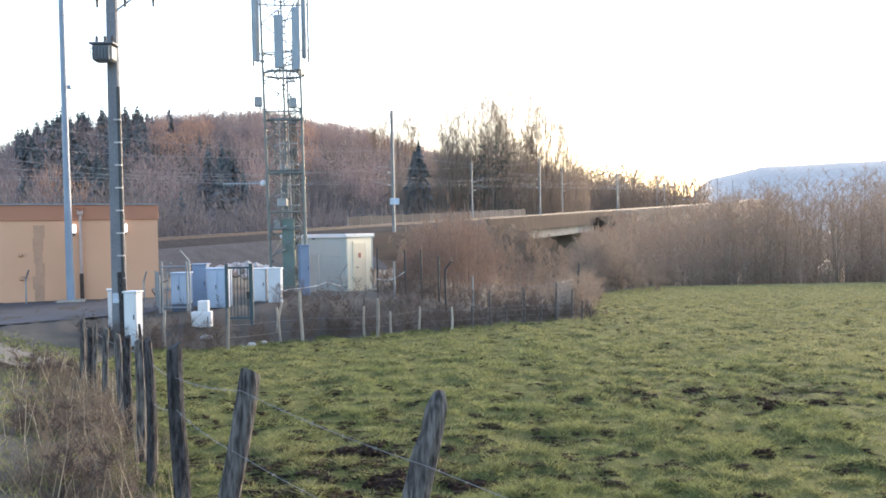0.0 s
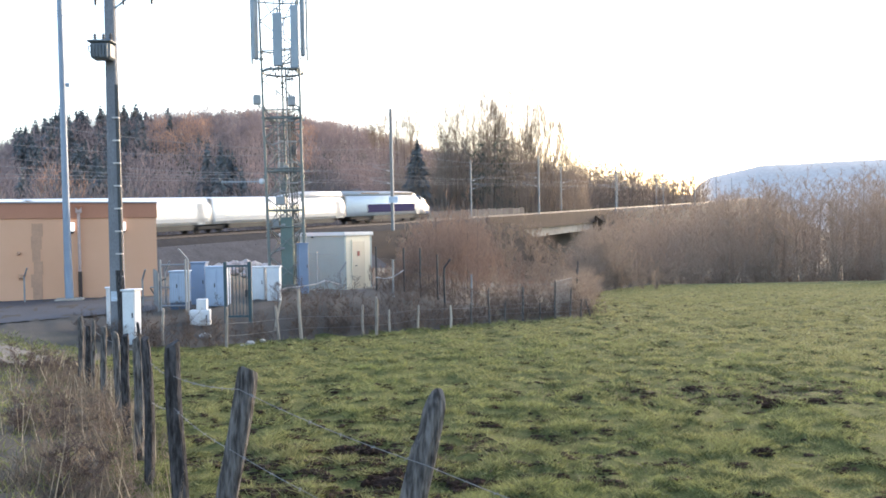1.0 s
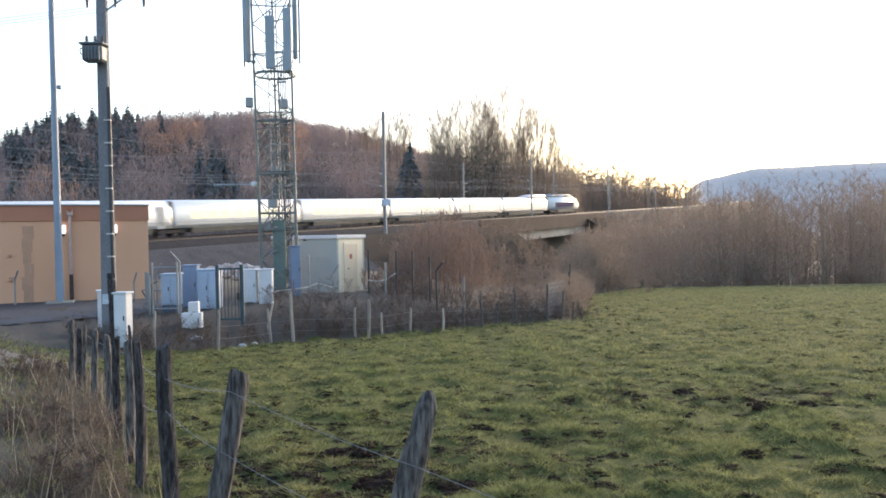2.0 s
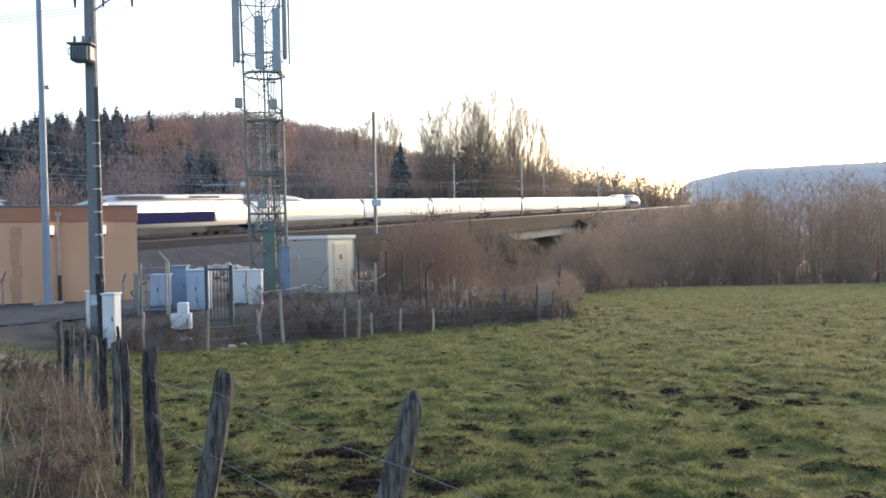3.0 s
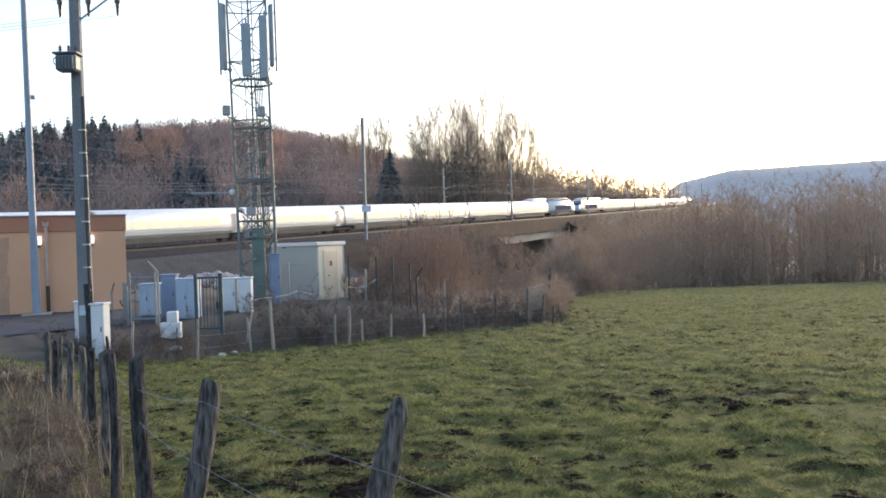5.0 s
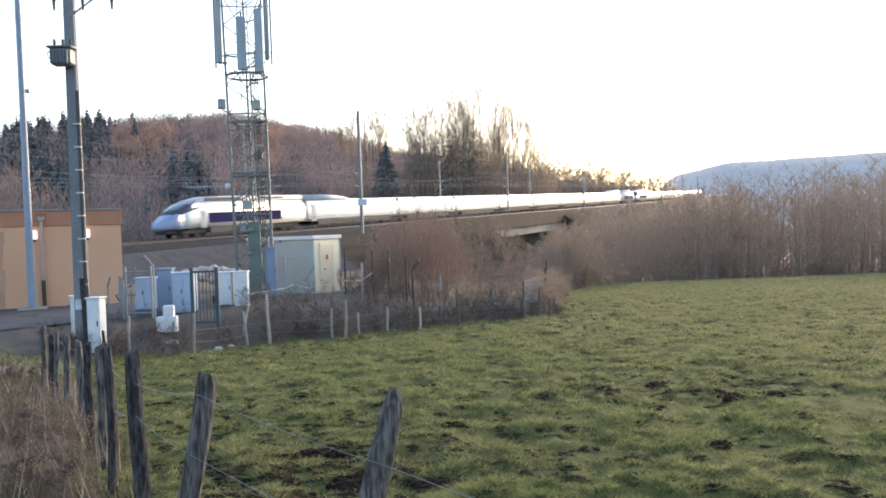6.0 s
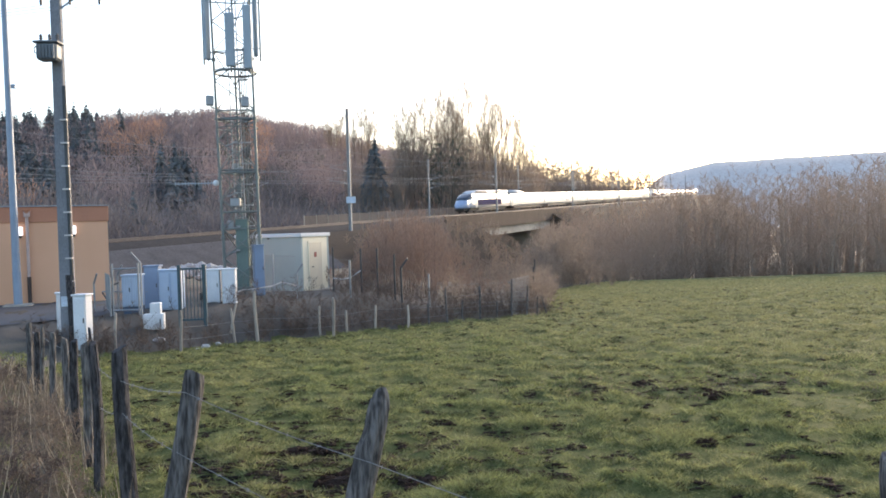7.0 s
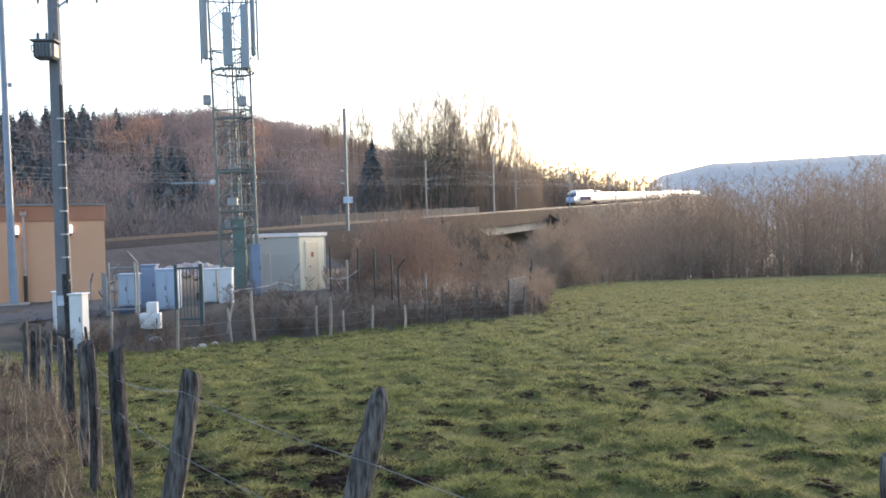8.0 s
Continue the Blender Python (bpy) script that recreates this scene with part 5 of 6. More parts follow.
def crowns(base, height, rng, per=150, wide=0.34, twig=0.17, reach=1.5):
    """Rounded leafless crowns seen far off: lobed clouds of short upswept twigs on thin trunks."""
    n = len(base)
    vec = np.stack([rng.normal(0, 0.02, n) * height, rng.normal(0, 0.02, n) * height, height * 0.85], -1)
    stems = prisms(base, vec, height * 0.012)
    d = unit(rng.normal(size=(n, per, 3)))
    lobe = 1 + 0.22 * np.sin(3 * np.arctan2(d[..., 1], d[..., 0]) + rng.uniform(0, 6.28, (n, 1))) + 0.14 * np.sin(7 * d[..., 2] + rng.uniform(0, 6.28, (n, 1)))
    q = d * (rng.uniform(0.05, 1, (n, per)) ** 0.45 * lobe)[..., None]
    rad = (height * wide * rng.uniform(0.8, 1.25, n))[:, None]
    st = base[:, None, :] + np.stack([q[..., 0] * rad, q[..., 1] * rad, height[:, None] * (0.50 + 0.44 * q[..., 2])], -1)
    v = unit(d * 0.7 + np.array([0, 0, 0.9]) + rng.normal(0, 0.25, d.shape)) * rng.uniform(0.5, 1.0, (n, per, 1)) * reach
    return stems, slivers(st.reshape(-1, 3), v.reshape(-1, 3), np.full(n * per, twig), rng)


def polar(az, r):
    a = np.radians(az)
    return r * np.sin(a), r * np.cos(a)


def track_r(az):
    """Distance to the railway's line along an azimuth in degrees."""
    ss = np.linspace(-90, 700, 400)
    pts = np.array([on_track(s)[:2] for s in ss])
    return np.interp(az, np.degrees(np.arctan2(pts[:, 0], pts[:, 1])), np.hypot(pts[:, 0], pts[:, 1]))


def build_hill_woods():
    rng = np.random.default_rng(5)
    n = 3700
    az = rng.uniform(-37, 15.5, n)
    rid, foot = np.interp(az, AZ, RIDGE), track_r(az) + 22
    u = rng.uniform(0, 1, n) ** 0.8
    u[:900] = rng.uniform(0.84, 1.02, 900)
    u[900:1350] = rng.uniform(0.95, 1.04, 450)
    r = foot + (rid * 1.02 - foot) * u
    x, y = polar(az, r)
    base = np.stack([x, y, land(x, y) - 0.3], -1)
    h = rng.uniform(9.0, 13.0, n) * np.where(az > 9, 0.8, 1.0)
    h[900:1350] *= 0.5
    pick = rng.uniform(0, 1, n)
    stand = (az > -27.5) & (az < -19.6) & (u > 0.5 - 0.12 * np.sin(az * 1.3)) | (np.abs(az + 15) < 1.4) & (np.abs(u - 0.42) < 0.14) | (np.abs(az + 10.8) < 0.7) & (np.abs(u - 0.3) < 0.12)
    fir = pick < np.where(stand, 0.55, np.where(az < -3, 0.02, 0.008))
    rus = ~fir & (rng.uniform(0, 1, n) < 0.6) & ((np.abs(az + 9.7) < 0.8) & (u > 0.5) & (u < 0.78) | (np.abs(az + 17.4) < 1.9) & (u > 0.55) & (u < 0.8) | (np.abs(az + 24.2) < 0.7) & (u > 0.4) & (u < 0.66) | (np.abs(az + 25.8) < 0.4) & (u > 0.4) & (u < 0.66) | (np.abs(az + 11) < 5) & (u > 0.85) & (pick > 0.9))
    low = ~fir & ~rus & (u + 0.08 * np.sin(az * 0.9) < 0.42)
    st, cr = conifers(base[fir], h[fir] * rng.uniform(0.95, 1.22, fir.sum()), rng)
    tagged(tri_object("fir_wood", np.concatenate([st, cr]), M["conifer"]), "dark blue-green firs along the wooded hill", "woods", kind="stuff")
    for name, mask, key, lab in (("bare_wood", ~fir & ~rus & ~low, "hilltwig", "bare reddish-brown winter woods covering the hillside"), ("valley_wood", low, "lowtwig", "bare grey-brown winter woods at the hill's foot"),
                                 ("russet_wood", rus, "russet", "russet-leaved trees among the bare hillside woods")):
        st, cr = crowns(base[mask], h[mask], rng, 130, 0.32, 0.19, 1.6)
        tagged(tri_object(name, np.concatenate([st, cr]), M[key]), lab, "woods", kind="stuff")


build_hill_woods()


def bare_tree(x, y, h, seed, label, mats=("bark", "twig"), **kw):
    rng = np.random.default_rng(seed)
    root = empty("bare_tree", x, y, float(land(x, y)) - 0.2)
    tagged(root, label, "tree", "bare trees behind the railway")
    st, cr = grow(np.zeros((1, 3)), np.array([h]), rng, **kw)
    tri_object("trunk", st, M[mats[0]], root)
    tri_object("crown", cr, M[mats[1]], root)


def sight(px, py, y):
    """Place at depth y on the line of sight that this bearing pair gives at the clip's start."""
    f = 784 / math.tan(radians(28.5))
    v = pose(0, 0, 0, 88.9, 1.1, 0).to_3x3() @ Vector(((px - 784) / f, (441 - py) / f, -1))
    return v * (y / v.y)


POPLARS = [(790, 238, 226, 0.5), (808, 215, 232, 0.45), (826, 200, 238, 0.4), (846, 206, 246, 0.4), (862, 192, 240, 0.38), (878, 184, 236, 0.36), (893, 180, 240, 0.36), (906, 196, 246, 0.38), (926, 190, 238, 0.3), (938, 196, 242, 0.3),
           (948, 212, 236, 0.3), (966, 220, 240, 0.3), (978, 222, 246, 0.32), (994, 226, 240, 0.34), (1006, 246, 246, 0.4), (1018, 275, 250, 0.5), (704, 226, 300, 0.3), (716, 220, 304, 0.3), (728, 222, 306, 0.3), (738, 222, 310, 0.28), (664, 226, 320, 0.4), (680, 224, 320, 0.4)]
for k, (px, py, d, sp) in enumerate(POPLARS):
    p = sight(px, py - 14, d)
    h = p.z - float(land(p.x, p.y)) + 0.2
    bare_tree(p.x, p.y, h, 100 + k, "tall bare poplar with upswept thin branches" if sp < 0.36 else "tall bare broad-crowned winter tree",
              counts=(40, 11, 9), spread=0.5 if sp < 0.36 else 0.72, first=0.16, trunk=0.010, twig=0.044, up=0.85 if sp < 0.36 else 0.7, bend=0.012, reach=0.44 if sp < 0.36 else 0.5, limb=0.012, along=0.65)
# single firs and ivy-dark trees by the line
for k, (px, py, d, hh) in enumerate(((740, 250, 225, 14), (733, 268, 226, 10))):
    p = sight(px, py, d)
    drop = p.z - hh - float(land(p.x, p.y))
    root = empty("fir_tree", p.x, p.y, p.z - hh - drop)
    tagged(root, "dark dense fir behind the railway", "tree", "evergreens behind the railway")
    st, cr = conifers(np.zeros((1, 3)), np.array([hh + drop]), np.random.default_rng(300 + k), 30, 16)
    tri_object("trunk", st, M["bark"], root)
    tri_object("crown", cr, M["conifer"], root)
for k, (px, py, d) in enumerate(((872, 236, 212), (854, 250, 210), (888, 250, 214), (842, 268, 212), (900, 266, 214))):
    p = sight(px, py, d)
    bare_tree(p.x, p.y, p.z - float(land(p.x, p.y)), 330 + k, "dark ivy-clad tree behind the railway", ("bark", "ivy"), counts=(44, 14, 10), spread=1.1, first=0.25, trunk=0.014, twig=0.17, up=0.25, bend=0.02, reach=0.22)


def build_line_woods():
    rng = np.random.default_rng(61)
    n = 225
    px = rng.uniform(690, 1040, n)
    d = rng.uniform(200, 262, n)
    f = 784 / math.tan(radians(28.5))
    top = np.interp(px, [690, 740, 775, 800, 850, 900, 960, 1000, 1040], [285, 285, 262, 228, 222, 236, 244, 262, 300]) + rng.exponential(24, n)
    x = (px - 784) / f * d
    g = land(x, d)
    h = np.maximum((413 - 0.019 * (px - 784) - top) / f * d - g, 5)
    st, cr = grow(np.stack([x, d, g - 0.3], -1), h, rng, (20, 8, 4), 0.7, 0.2, 0.010, 0.055, 0.7, 0.03, reach=0.34)
    tagged(tri_object("railside_wood", np.concatenate([st, cr]), M["twig"]), "bare brown trees massed behind the railway", "woods", kind="stuff")


build_line_woods()


def build_far_tree_line():
    rng = np.random.default_rng(8)
    az = rng.uniform(9.5, 18.0, 230)
    top = np.interp(az, [9.5, 11.0, 12.2, 13.6, 15, 18], [287, 291, 293, 298, 307, 320])
    f = 784 / math.tan(radians(28.5))
    r = rng.uniform(300, 420, 230)
    zt = (np.interp(az, [9, 18], [409, 404]) - top) / f * r * np.where(rng.uniform(0, 1, 230) < 0.65, rng.uniform(0.8, 1.08, 230), rng.uniform(0.5, 0.95, 230))
    x, y = polar(az, r)
    g = land(x, y)
    h = np.maximum(zt - g, 5)
    st, cr = grow(np.stack([x, y, g - 0.3], -1), h, rng, (14, 7, 4), 0.8, 0.15, 0.012, 0.15, 0.5, reach=0.36)
    tagged(tri_object("distant_tree_line", np.concatenate([st, cr]), M["twig"]), "distant bare tree line on the skyline", "woods", kind="stuff")


build_far_tree_line()


def build_right_woods():
    rng = np.random.default_rng(21)
    n = 640
    az = rng.uniform(11.2, 42, n)
    r = rng.uniform(66, 112, n) / np.cos(np.radians(az)) ** 0.8
    x, y = polar(az, r)
    top = np.interp(az, [9, 11, 13.5, 16, 17.8, 22, 28.5, 42], [0.2, 1.2, 1.5, 2.4, 3.6, 4.4, 5.2, 6.0]) * (r / 82) * rng.uniform(0.35, 1.1, n) - rng.uniform(0, 1.5, n)
    g = land(x, y)
    h = np.maximum(top - g, 2.5)
    st, cr = grow(np.stack([x, y, g - 0.2], -1), h, rng, (13, 7, 7), 0.75, 0.06, 0.009, 0.030, 0.55, reach=0.40, limb=0.008)
    tagged(tri_object("bare_thicket", np.concatenate([st, cr]), M["thicket"]), "dense bare brown thicket beyond the pasture", "woods", kind="stuff")
    # low brush at the pasture's far edge
    m = 320
    az = rng.uniform(8.5, 42, m)
    r = rng.uniform(63, 74, m) / np.cos(np.radians(az))
    x, y = polar(az, r)
    st, cr = grow(np.stack([x, y, land(x, y) - 0.1], -1), rng.uniform(1.2, 3.2, m), rng, (12, 7, 3), 0.9, 0.02, 0.012, 0.032, 0.5, reach=0.5)
    tagged(tri_object("edge_brush", np.concatenate([st, cr]), M["thicket"]), "low brown brush along the pasture's far edge", "brush", kind="stuff")


build_right_woods()


def build_scrub():
    rng = np.random.default_rng(31)
    f = 784 / math.tan(radians(28.5))
    # thicket behind the fence corner
    n = 165
    px = np.concatenate([rng.normal(805, 48, 75), rng.uniform(700, 1040, 55), rng.uniform(662, 770, 35)])
    d = rng.uniform(31, 43, n)
    x = (px - 784) / f * d
    top = np.interp(px, [680, 720, 760, 800, 850, 880, 910, 960, 1040], [465, 425, 388, 380, 388, 425, 462, 485, 498])
    zt = (413 - 0.019 * (px - 784) - top) / f * d * 1.0 - rng.uniform(0, 1.3, n)
    g = land(x, d)
    h = np.clip(zt - g, 0.9, 4.2)
    st, cr = grow(np.stack([x, d, g - 0.1], -1), h, rng, (12, 8, 6), 0.6, 0.02, 0.006, 0.010, 0.75, 0.12, reach=0.5, limb=0.010)
    tagged(tri_object("bare_scrub", np.concatenate([st, cr]), M["twigred"]), "reddish-brown leafless scrub behind the fence", "scrub", kind="stuff")
    for k, (ppx, ppy, dd) in enumerate(((778, 345, 36), (800, 330, 37), (826, 318, 38), (842, 345, 36), (758, 362, 35), (715, 410, 33))):
        p = sight(ppx, ppy, dd)
        bare_tree(p.x, p.y, p.z - float(land(p.x, p.y)) + 0.2, 400 + k, "thin bare sapling rising from the reddish scrub", ("bark", "twigred"), counts=(16, 6, 4), spread=0.5, first=0.25, trunk=0.008, twig=0.011, up=0.9, bend=0.05, reach=0.3)
    for k, (ppx, ppy, dd) in enumerate(((1061, 386, 62), (1046, 402, 64), (974, 446, 56))):
        p = sight(ppx, ppy, dd)
        bare_tree(p.x, p.y, p.z - float(land(p.x, p.y)) + 0.2, 440 + k, "slender pale bare tree beside the bridge", ("thicket", "thicket"), counts=(18, 6, 4), spread=0.5, first=0.3, trunk=0.012, twig=0.02, up=0.8, bend=0.02, reach=0.24)
    # scrub on the railway bank and round the bridge
    n = 560
    s = np.concatenate([rng.uniform(-36, 6, 330), rng.uniform(42, 150, 160), rng.uniform(43.6, 57, 70)])
    off = rng.uniform(10.2, 24, n)
    P = np.array([on_track(a, b) for a, b in zip(s, off)])
    g = np.array([rail_z(a) for a in s]) - 0.75 - (off - 9.5) / 1.6
    g = np.maximum(g, land(P[:, 0], P[:, 1]))
    h = rng.uniform(0.8, 2.6, n) * np.where(s > 40, 1.5, 1.0)
    h = np.minimum(h, np.maximum(0.5, np.array([rail_z(a) for a in s]) + 0.1 - g))
    st, cr = grow(np.stack([P[:, 0], P[:, 1], g - 0.2], -1), h, rng, (10, 5, 4), 0.8, 0.05, 0.01, 0.042, 0.55, 0.1, reach=0.5)
    tagged(tri_object("bank_brush", np.concatenate([st, cr]), M["twig"]), "brown winter brush on the railway bank", "brush", kind="stuff")
    # dark scrub under and beyond the bridge
    n = 240
    px = rng.uniform(900, 1190, n)
    px[:50] = rng.uniform(1030, 1095, 50)
    d = rng.uniform(48, 90, n)
    x = (px - 784) / f * d
    g = land(x, d)
    zt = (410 - np.interp(px, [900, 960, 1015, 1038, 1095, 1190], [500, 488, 470, 402, 410, 470])) / f * d - rng.uniform(0, 1.5, n)
    st, cr = grow(np.stack([x, d, g - 0.1], -1), np.clip(zt - g, 0.8, 5.5), rng, (12, 7, 5), 0.75, 0.05, 0.01, 0.026, 0.6, 0.1, reach=0.45)
    tagged(tri_object("bridge_scrub", np.concatenate([st, cr]), M["twig"]), "bare scrub below the railway bridge", "scrub", kind="stuff")
    # low scrub over the rough ground behind the fence
    n = 330
    x, y = rng.uniform(-5.2, 5.0, n), rng.uniform(22.5, 31, n)
    keep = (inside_yard(x, y) > 0.3) & ~((x < -2.2) & (y > 26.0))
    x, y = x[keep], y[keep]
    st, cr = grow(np.stack([x, y, land(x, y) - 0.05], -1), rng.uniform(0.3, 0.95, len(x)), rng, (10, 6, 5), 0.9, 0.02, 0.008, 0.006, 0.45, 0.2, reach=0.6)
    tagged(tri_object("rough_scrub", np.concatenate([st, cr]), M["bramble"]), "low dark brown scrub round the shelter", "scrub", kind="stuff")
    # brush along the pasture's edge beyond the fence corner
    n = 190
    y = rng.uniform(28.5, 64, n)
    x = np.interp(y, EDGE_Y, EDGE_X) - rng.exponential(1.6, n)
    st, cr = grow(np.stack([x, y, land(x, y) - 0.05], -1), rng.uniform(0.5, 1.5, n), rng, (11, 7, 4), 0.9, 0.02, 0.01, 0.016, 0.45, 0.2, reach=0.55)
    tagged(tri_object("corner_brush", np.concatenate([st, cr]), M["twig"]), "low brown brush beyond the fence corner", "brush", kind="stuff")
    # weeds along the pasture-edge fence
    pts = np.array([(p[0], p[1]) for p in FAR[:17]])
    pts = pts[np.argsort(pts[:, 0])]
    n = 380
    x = rng.uniform(-9.0, 5.6, n)
    y = np.interp(x, [-9, -7.5, *pts[:, 0]], [19.2, 19.4, *pts[:, 1]]) + rng.exponential(0.8, n) + 0.1
    h = rng.uniform(0.25, 0.7, n)
    st, cr = grow(np.stack([x, y, land(x, y) - 0.05], -1), h, rng, (9, 5, 3), 0.9, 0.02, 0.01, 0.007, 0.5, 0.2, reach=0.6)
    tagged(tri_object("fence_weeds", np.concatenate([st, cr]), M["bramble"]), "dead brown weeds along the pasture fence", "weeds", kind="stuff")


build_scrub()


def blades(x, y, h, w, lean, rng, mat, name, label, cat, sink=0.01):
    n = len(x)
    base = np.stack([x, y, ground_z(x, y) - sink], -1)
    vec = np.stack([rng.normal(0, lean, n) * h, rng.normal(0, lean, n) * h, h], -1)
    tagged(tri_object(name, slivers(base, vec, w, rng), mat), label, cat, kind="stuff")


def hoofed(x, y):
    """How trodden the pasture is, 0 to 1: small hollows, thicker in some stretches than in others. The x slope stands
    in for glare from the right.
    """
    a = np.zeros(np.shape(x))
    for k in range(9):
        q, w = 1.3 + k * 2.4, 8.0 * 1.15 ** k
        a = a + np.sin(w * (x * np.cos(q) + 0.8 * y * np.sin(q)) + 2.1 * k + 1.3 * np.sin(0.45 * w * (x * np.sin(q) - y * np.cos(q)) + k))
    broad = np.sin(0.55 * x + 1.2 * np.sin(0.4 * y)) * np.sin(0.5 * y + 0.8 * np.sin(0.45 * x) + 0.6)
    track = np.exp(-((y - 7.0 - 0.15 * x) / 1.6) ** 2 - (x / 3.2) ** 2) + 0.8 * np.exp(-((y - 10.6) / 1.0) ** 2 - ((x - 4.0) / 2.2) ** 2) + 0.9 * np.exp(-((y - 6.2) / 1.1) ** 2 - ((x + 1.1) / 0.8) ** 2)
    return np.clip(0.36 + 0.085 * a + 0.10 * broad + 0.22 * track - 0.013 * np.clip(x, -4, 5) * (1 - smooth01(14, 30, y)), 0, 1)


def build_grass():
    rng = np.random.default_rng(41)
    # short grazed sward, finest near the fence
    n = 820000
    az, r = rng.uniform(-34, 33, n), 4.0 + 54 * rng.uniform(0, 1, n) ** 2.3
    x, y = polar(az, r)
    keep = (inside_yard(x, y) < 0.1) & (hoofed(x, y) + 0.12 * rng.normal(size=n) < 0.60)
    x, y, r = x[keep], y[keep], r[keep]
    patch = 0.5 + 0.5 * np.sin(0.9 * x + 1.1 * np.sin(0.7 * y)) * np.sin(0.8 * y + 1.3 * np.sin(0.6 * x))
    tuft = np.clip(lumps(x, y) / 0.03, -1, 1.3)
    h = (0.014 + 0.012 * patch + 0.024 * tuft.clip(0)) * rng.uniform(0.5, 1.5, len(x)) * (1 + r / 40)
    # far and right-hand blades take the paler colour that imitates haze and glare
    far = r + 1.5 * x + 5 * rng.normal(size=len(r)) > 26
    for sel, mat, name, label in ((~far, "blade", "pasture_grass", "short grazed green pasture grass"), (far, "farblade", "dry_pasture_grass", "pasture grass at the far side, coloured paler for haze")):
        blades(x[sel], y[sel], h[sel], 0.003 + r[sel] * 0.0007, 1.0, rng, M[mat], name, label, "grass")
    # fine dark blades that paint the shade of the trodden hollows
    n = 260000
    az, r = rng.uniform(-33, 33, n), 4.5 + 26 * rng.uniform(0, 1, n) ** 1.6
    x, y = polar(az, r)
    keep = (inside_yard(x, y) < 0) & (hoofed(x, y) > 0.46)
    x, y, r = x[keep], y[keep], r[keep]
    blades(x, y, rng.uniform(0.012, 0.045, len(x)), 0.003 + r * 0.0007, 0.9, rng, M["tuft"], "sward_undergrowth", "dark grass low in the sward, coloured for hollow shade", "grass")
    # dead brown grass over the trampled stretches
    n = 16000
    x, y = np.concatenate([rng.normal(3.9, 1.7, n // 2), rng.normal(6.6, 1.6, n // 4), rng.normal(0.2, 1.5, n // 4)]), np.concatenate([rng.normal(11.0, 0.7, n // 2), rng.normal(10.4, 0.6, n // 4), rng.normal(7.2, 0.6, n // 4)])
    keep = (inside_yard(x, y) < -0.3) & (hoofed(x, y) > 0.36)
    x, y = x[keep], y[keep]
    blades(x, y, rng.uniform(0.012, 0.04, len(x)), 0.004 + np.hypot(x, y) * 0.0007, 1.1, rng, M["vergetwig"], "dead_grass", "dead brown grass where the pasture is trampled", "grass")
    # scattered longer tufts
    k = 750
    ca, cr = rng.uniform(-32, 32, k), 4.5 + 34 * rng.uniform(0, 1, k) ** 1.4
    cx, cy = polar(ca, cr)
    m = 70
    x = (cx[:, None] + rng.normal(0, 0.09, (k, m)) * rng.uniform(0.6, 2.2, (k, 1))).ravel()
    y = (cy[:, None] + rng.normal(0, 0.07, (k, m))).ravel()
    keep = inside_yard(x, y) < 0
    x, y = x[keep], y[keep]
    blades(x, y, rng.uniform(0.025, 0.065, len(x)), np.full(len(x), 0.006) + np.hypot(x, y) * 0.0006, 0.8, rng, M["tuft"], "grass_tufts", "darker uneaten grass tufts in the pasture", "grass")
    # verge: dry standing grass and stalks
    n = 170000
    x, y = rng.uniform(-12, 0.3, n), 2.5 + 13 * rng.uniform(0, 1, n) ** 1.2
    d = inside_yard(x, y)
    keep = (d > -0.25) & (rng.uniform(0, 1, n) < np.where(d < 1.3, 1.0, 0.55)) & ~((np.abs(y - 16.0 + 0.25 * (x + 9)) < 0.8) & (x < -7.2))
    x, y, d = x[keep], y[keep], d[keep]
    clump = 0.55 + 0.45 * np.sin(2.1 * x + 1.2 * np.sin(1.9 * y)) * np.sin(1.7 * y + np.sin(2.7 * x))
    keep = clump + 0.25 * rng.normal(size=len(x)) > np.where(d < 0.9, 0.25, 0.5)
    x, y, d, clump = x[keep], y[keep], d[keep], clump[keep]
    h = np.where(d < 0.9, 0.15, 0.055) * (0.3 + clump) * rng.uniform(0.4, 1.3, len(x))
    blades(x, y, h, 0.004 + y * 0.0007, 0.55, rng, M["straw"], "dry_grass", "tall dry straw-coloured grass on the verge", "grass")
    n = 40000
    x, y = rng.uniform(-12, 0.0, n), 2.5 + 16 * rng.uniform(0, 1, n)
    keep = inside_yard(x, y) > 0.5
    x, y = x[keep], y[keep]
    blades(x, y, rng.uniform(0.03, 0.12, len(x)), 0.008 + y * 0.001, 0.6, rng, M["blade"], "verge_grass", "low green grass between the dry stalks", "grass")
    # brambles against the fence
    n = 60
    y = rng.uniform(4.6, 15.0, n)
    x = np.interp(y, EDGE_Y, EDGE_X) - rng.exponential(0.35, n) - 0.12
    h = rng.uniform(0.16, 0.38, n)
    st, cr = grow(np.stack([x, y, land(x, y) - 0.05], -1), h, rng, (10, 6, 4), 0.95, 0.02, 0.007, 0.005, 0.35, 0.25, reach=0.6)
    tagged(tri_object("brambles", np.concatenate([st, cr]), M["vergetwig"]), "brown leafless brambles tangled along the fence", "brambles", kind="stuff")
    n = 12
    y = rng.uniform(6.2, 9.4, n)
    x = np.interp(y, EDGE_Y, EDGE_X) - rng.uniform(0.15, 0.9, n)
    st, cr = grow(np.stack([x, y, land(x, y) - 0.05], -1), rng.uniform(0.4, 0.7, n), rng, (12, 7, 5), 0.9, 0.02, 0.007, 0.004, 0.4, 0.25, reach=0.55)
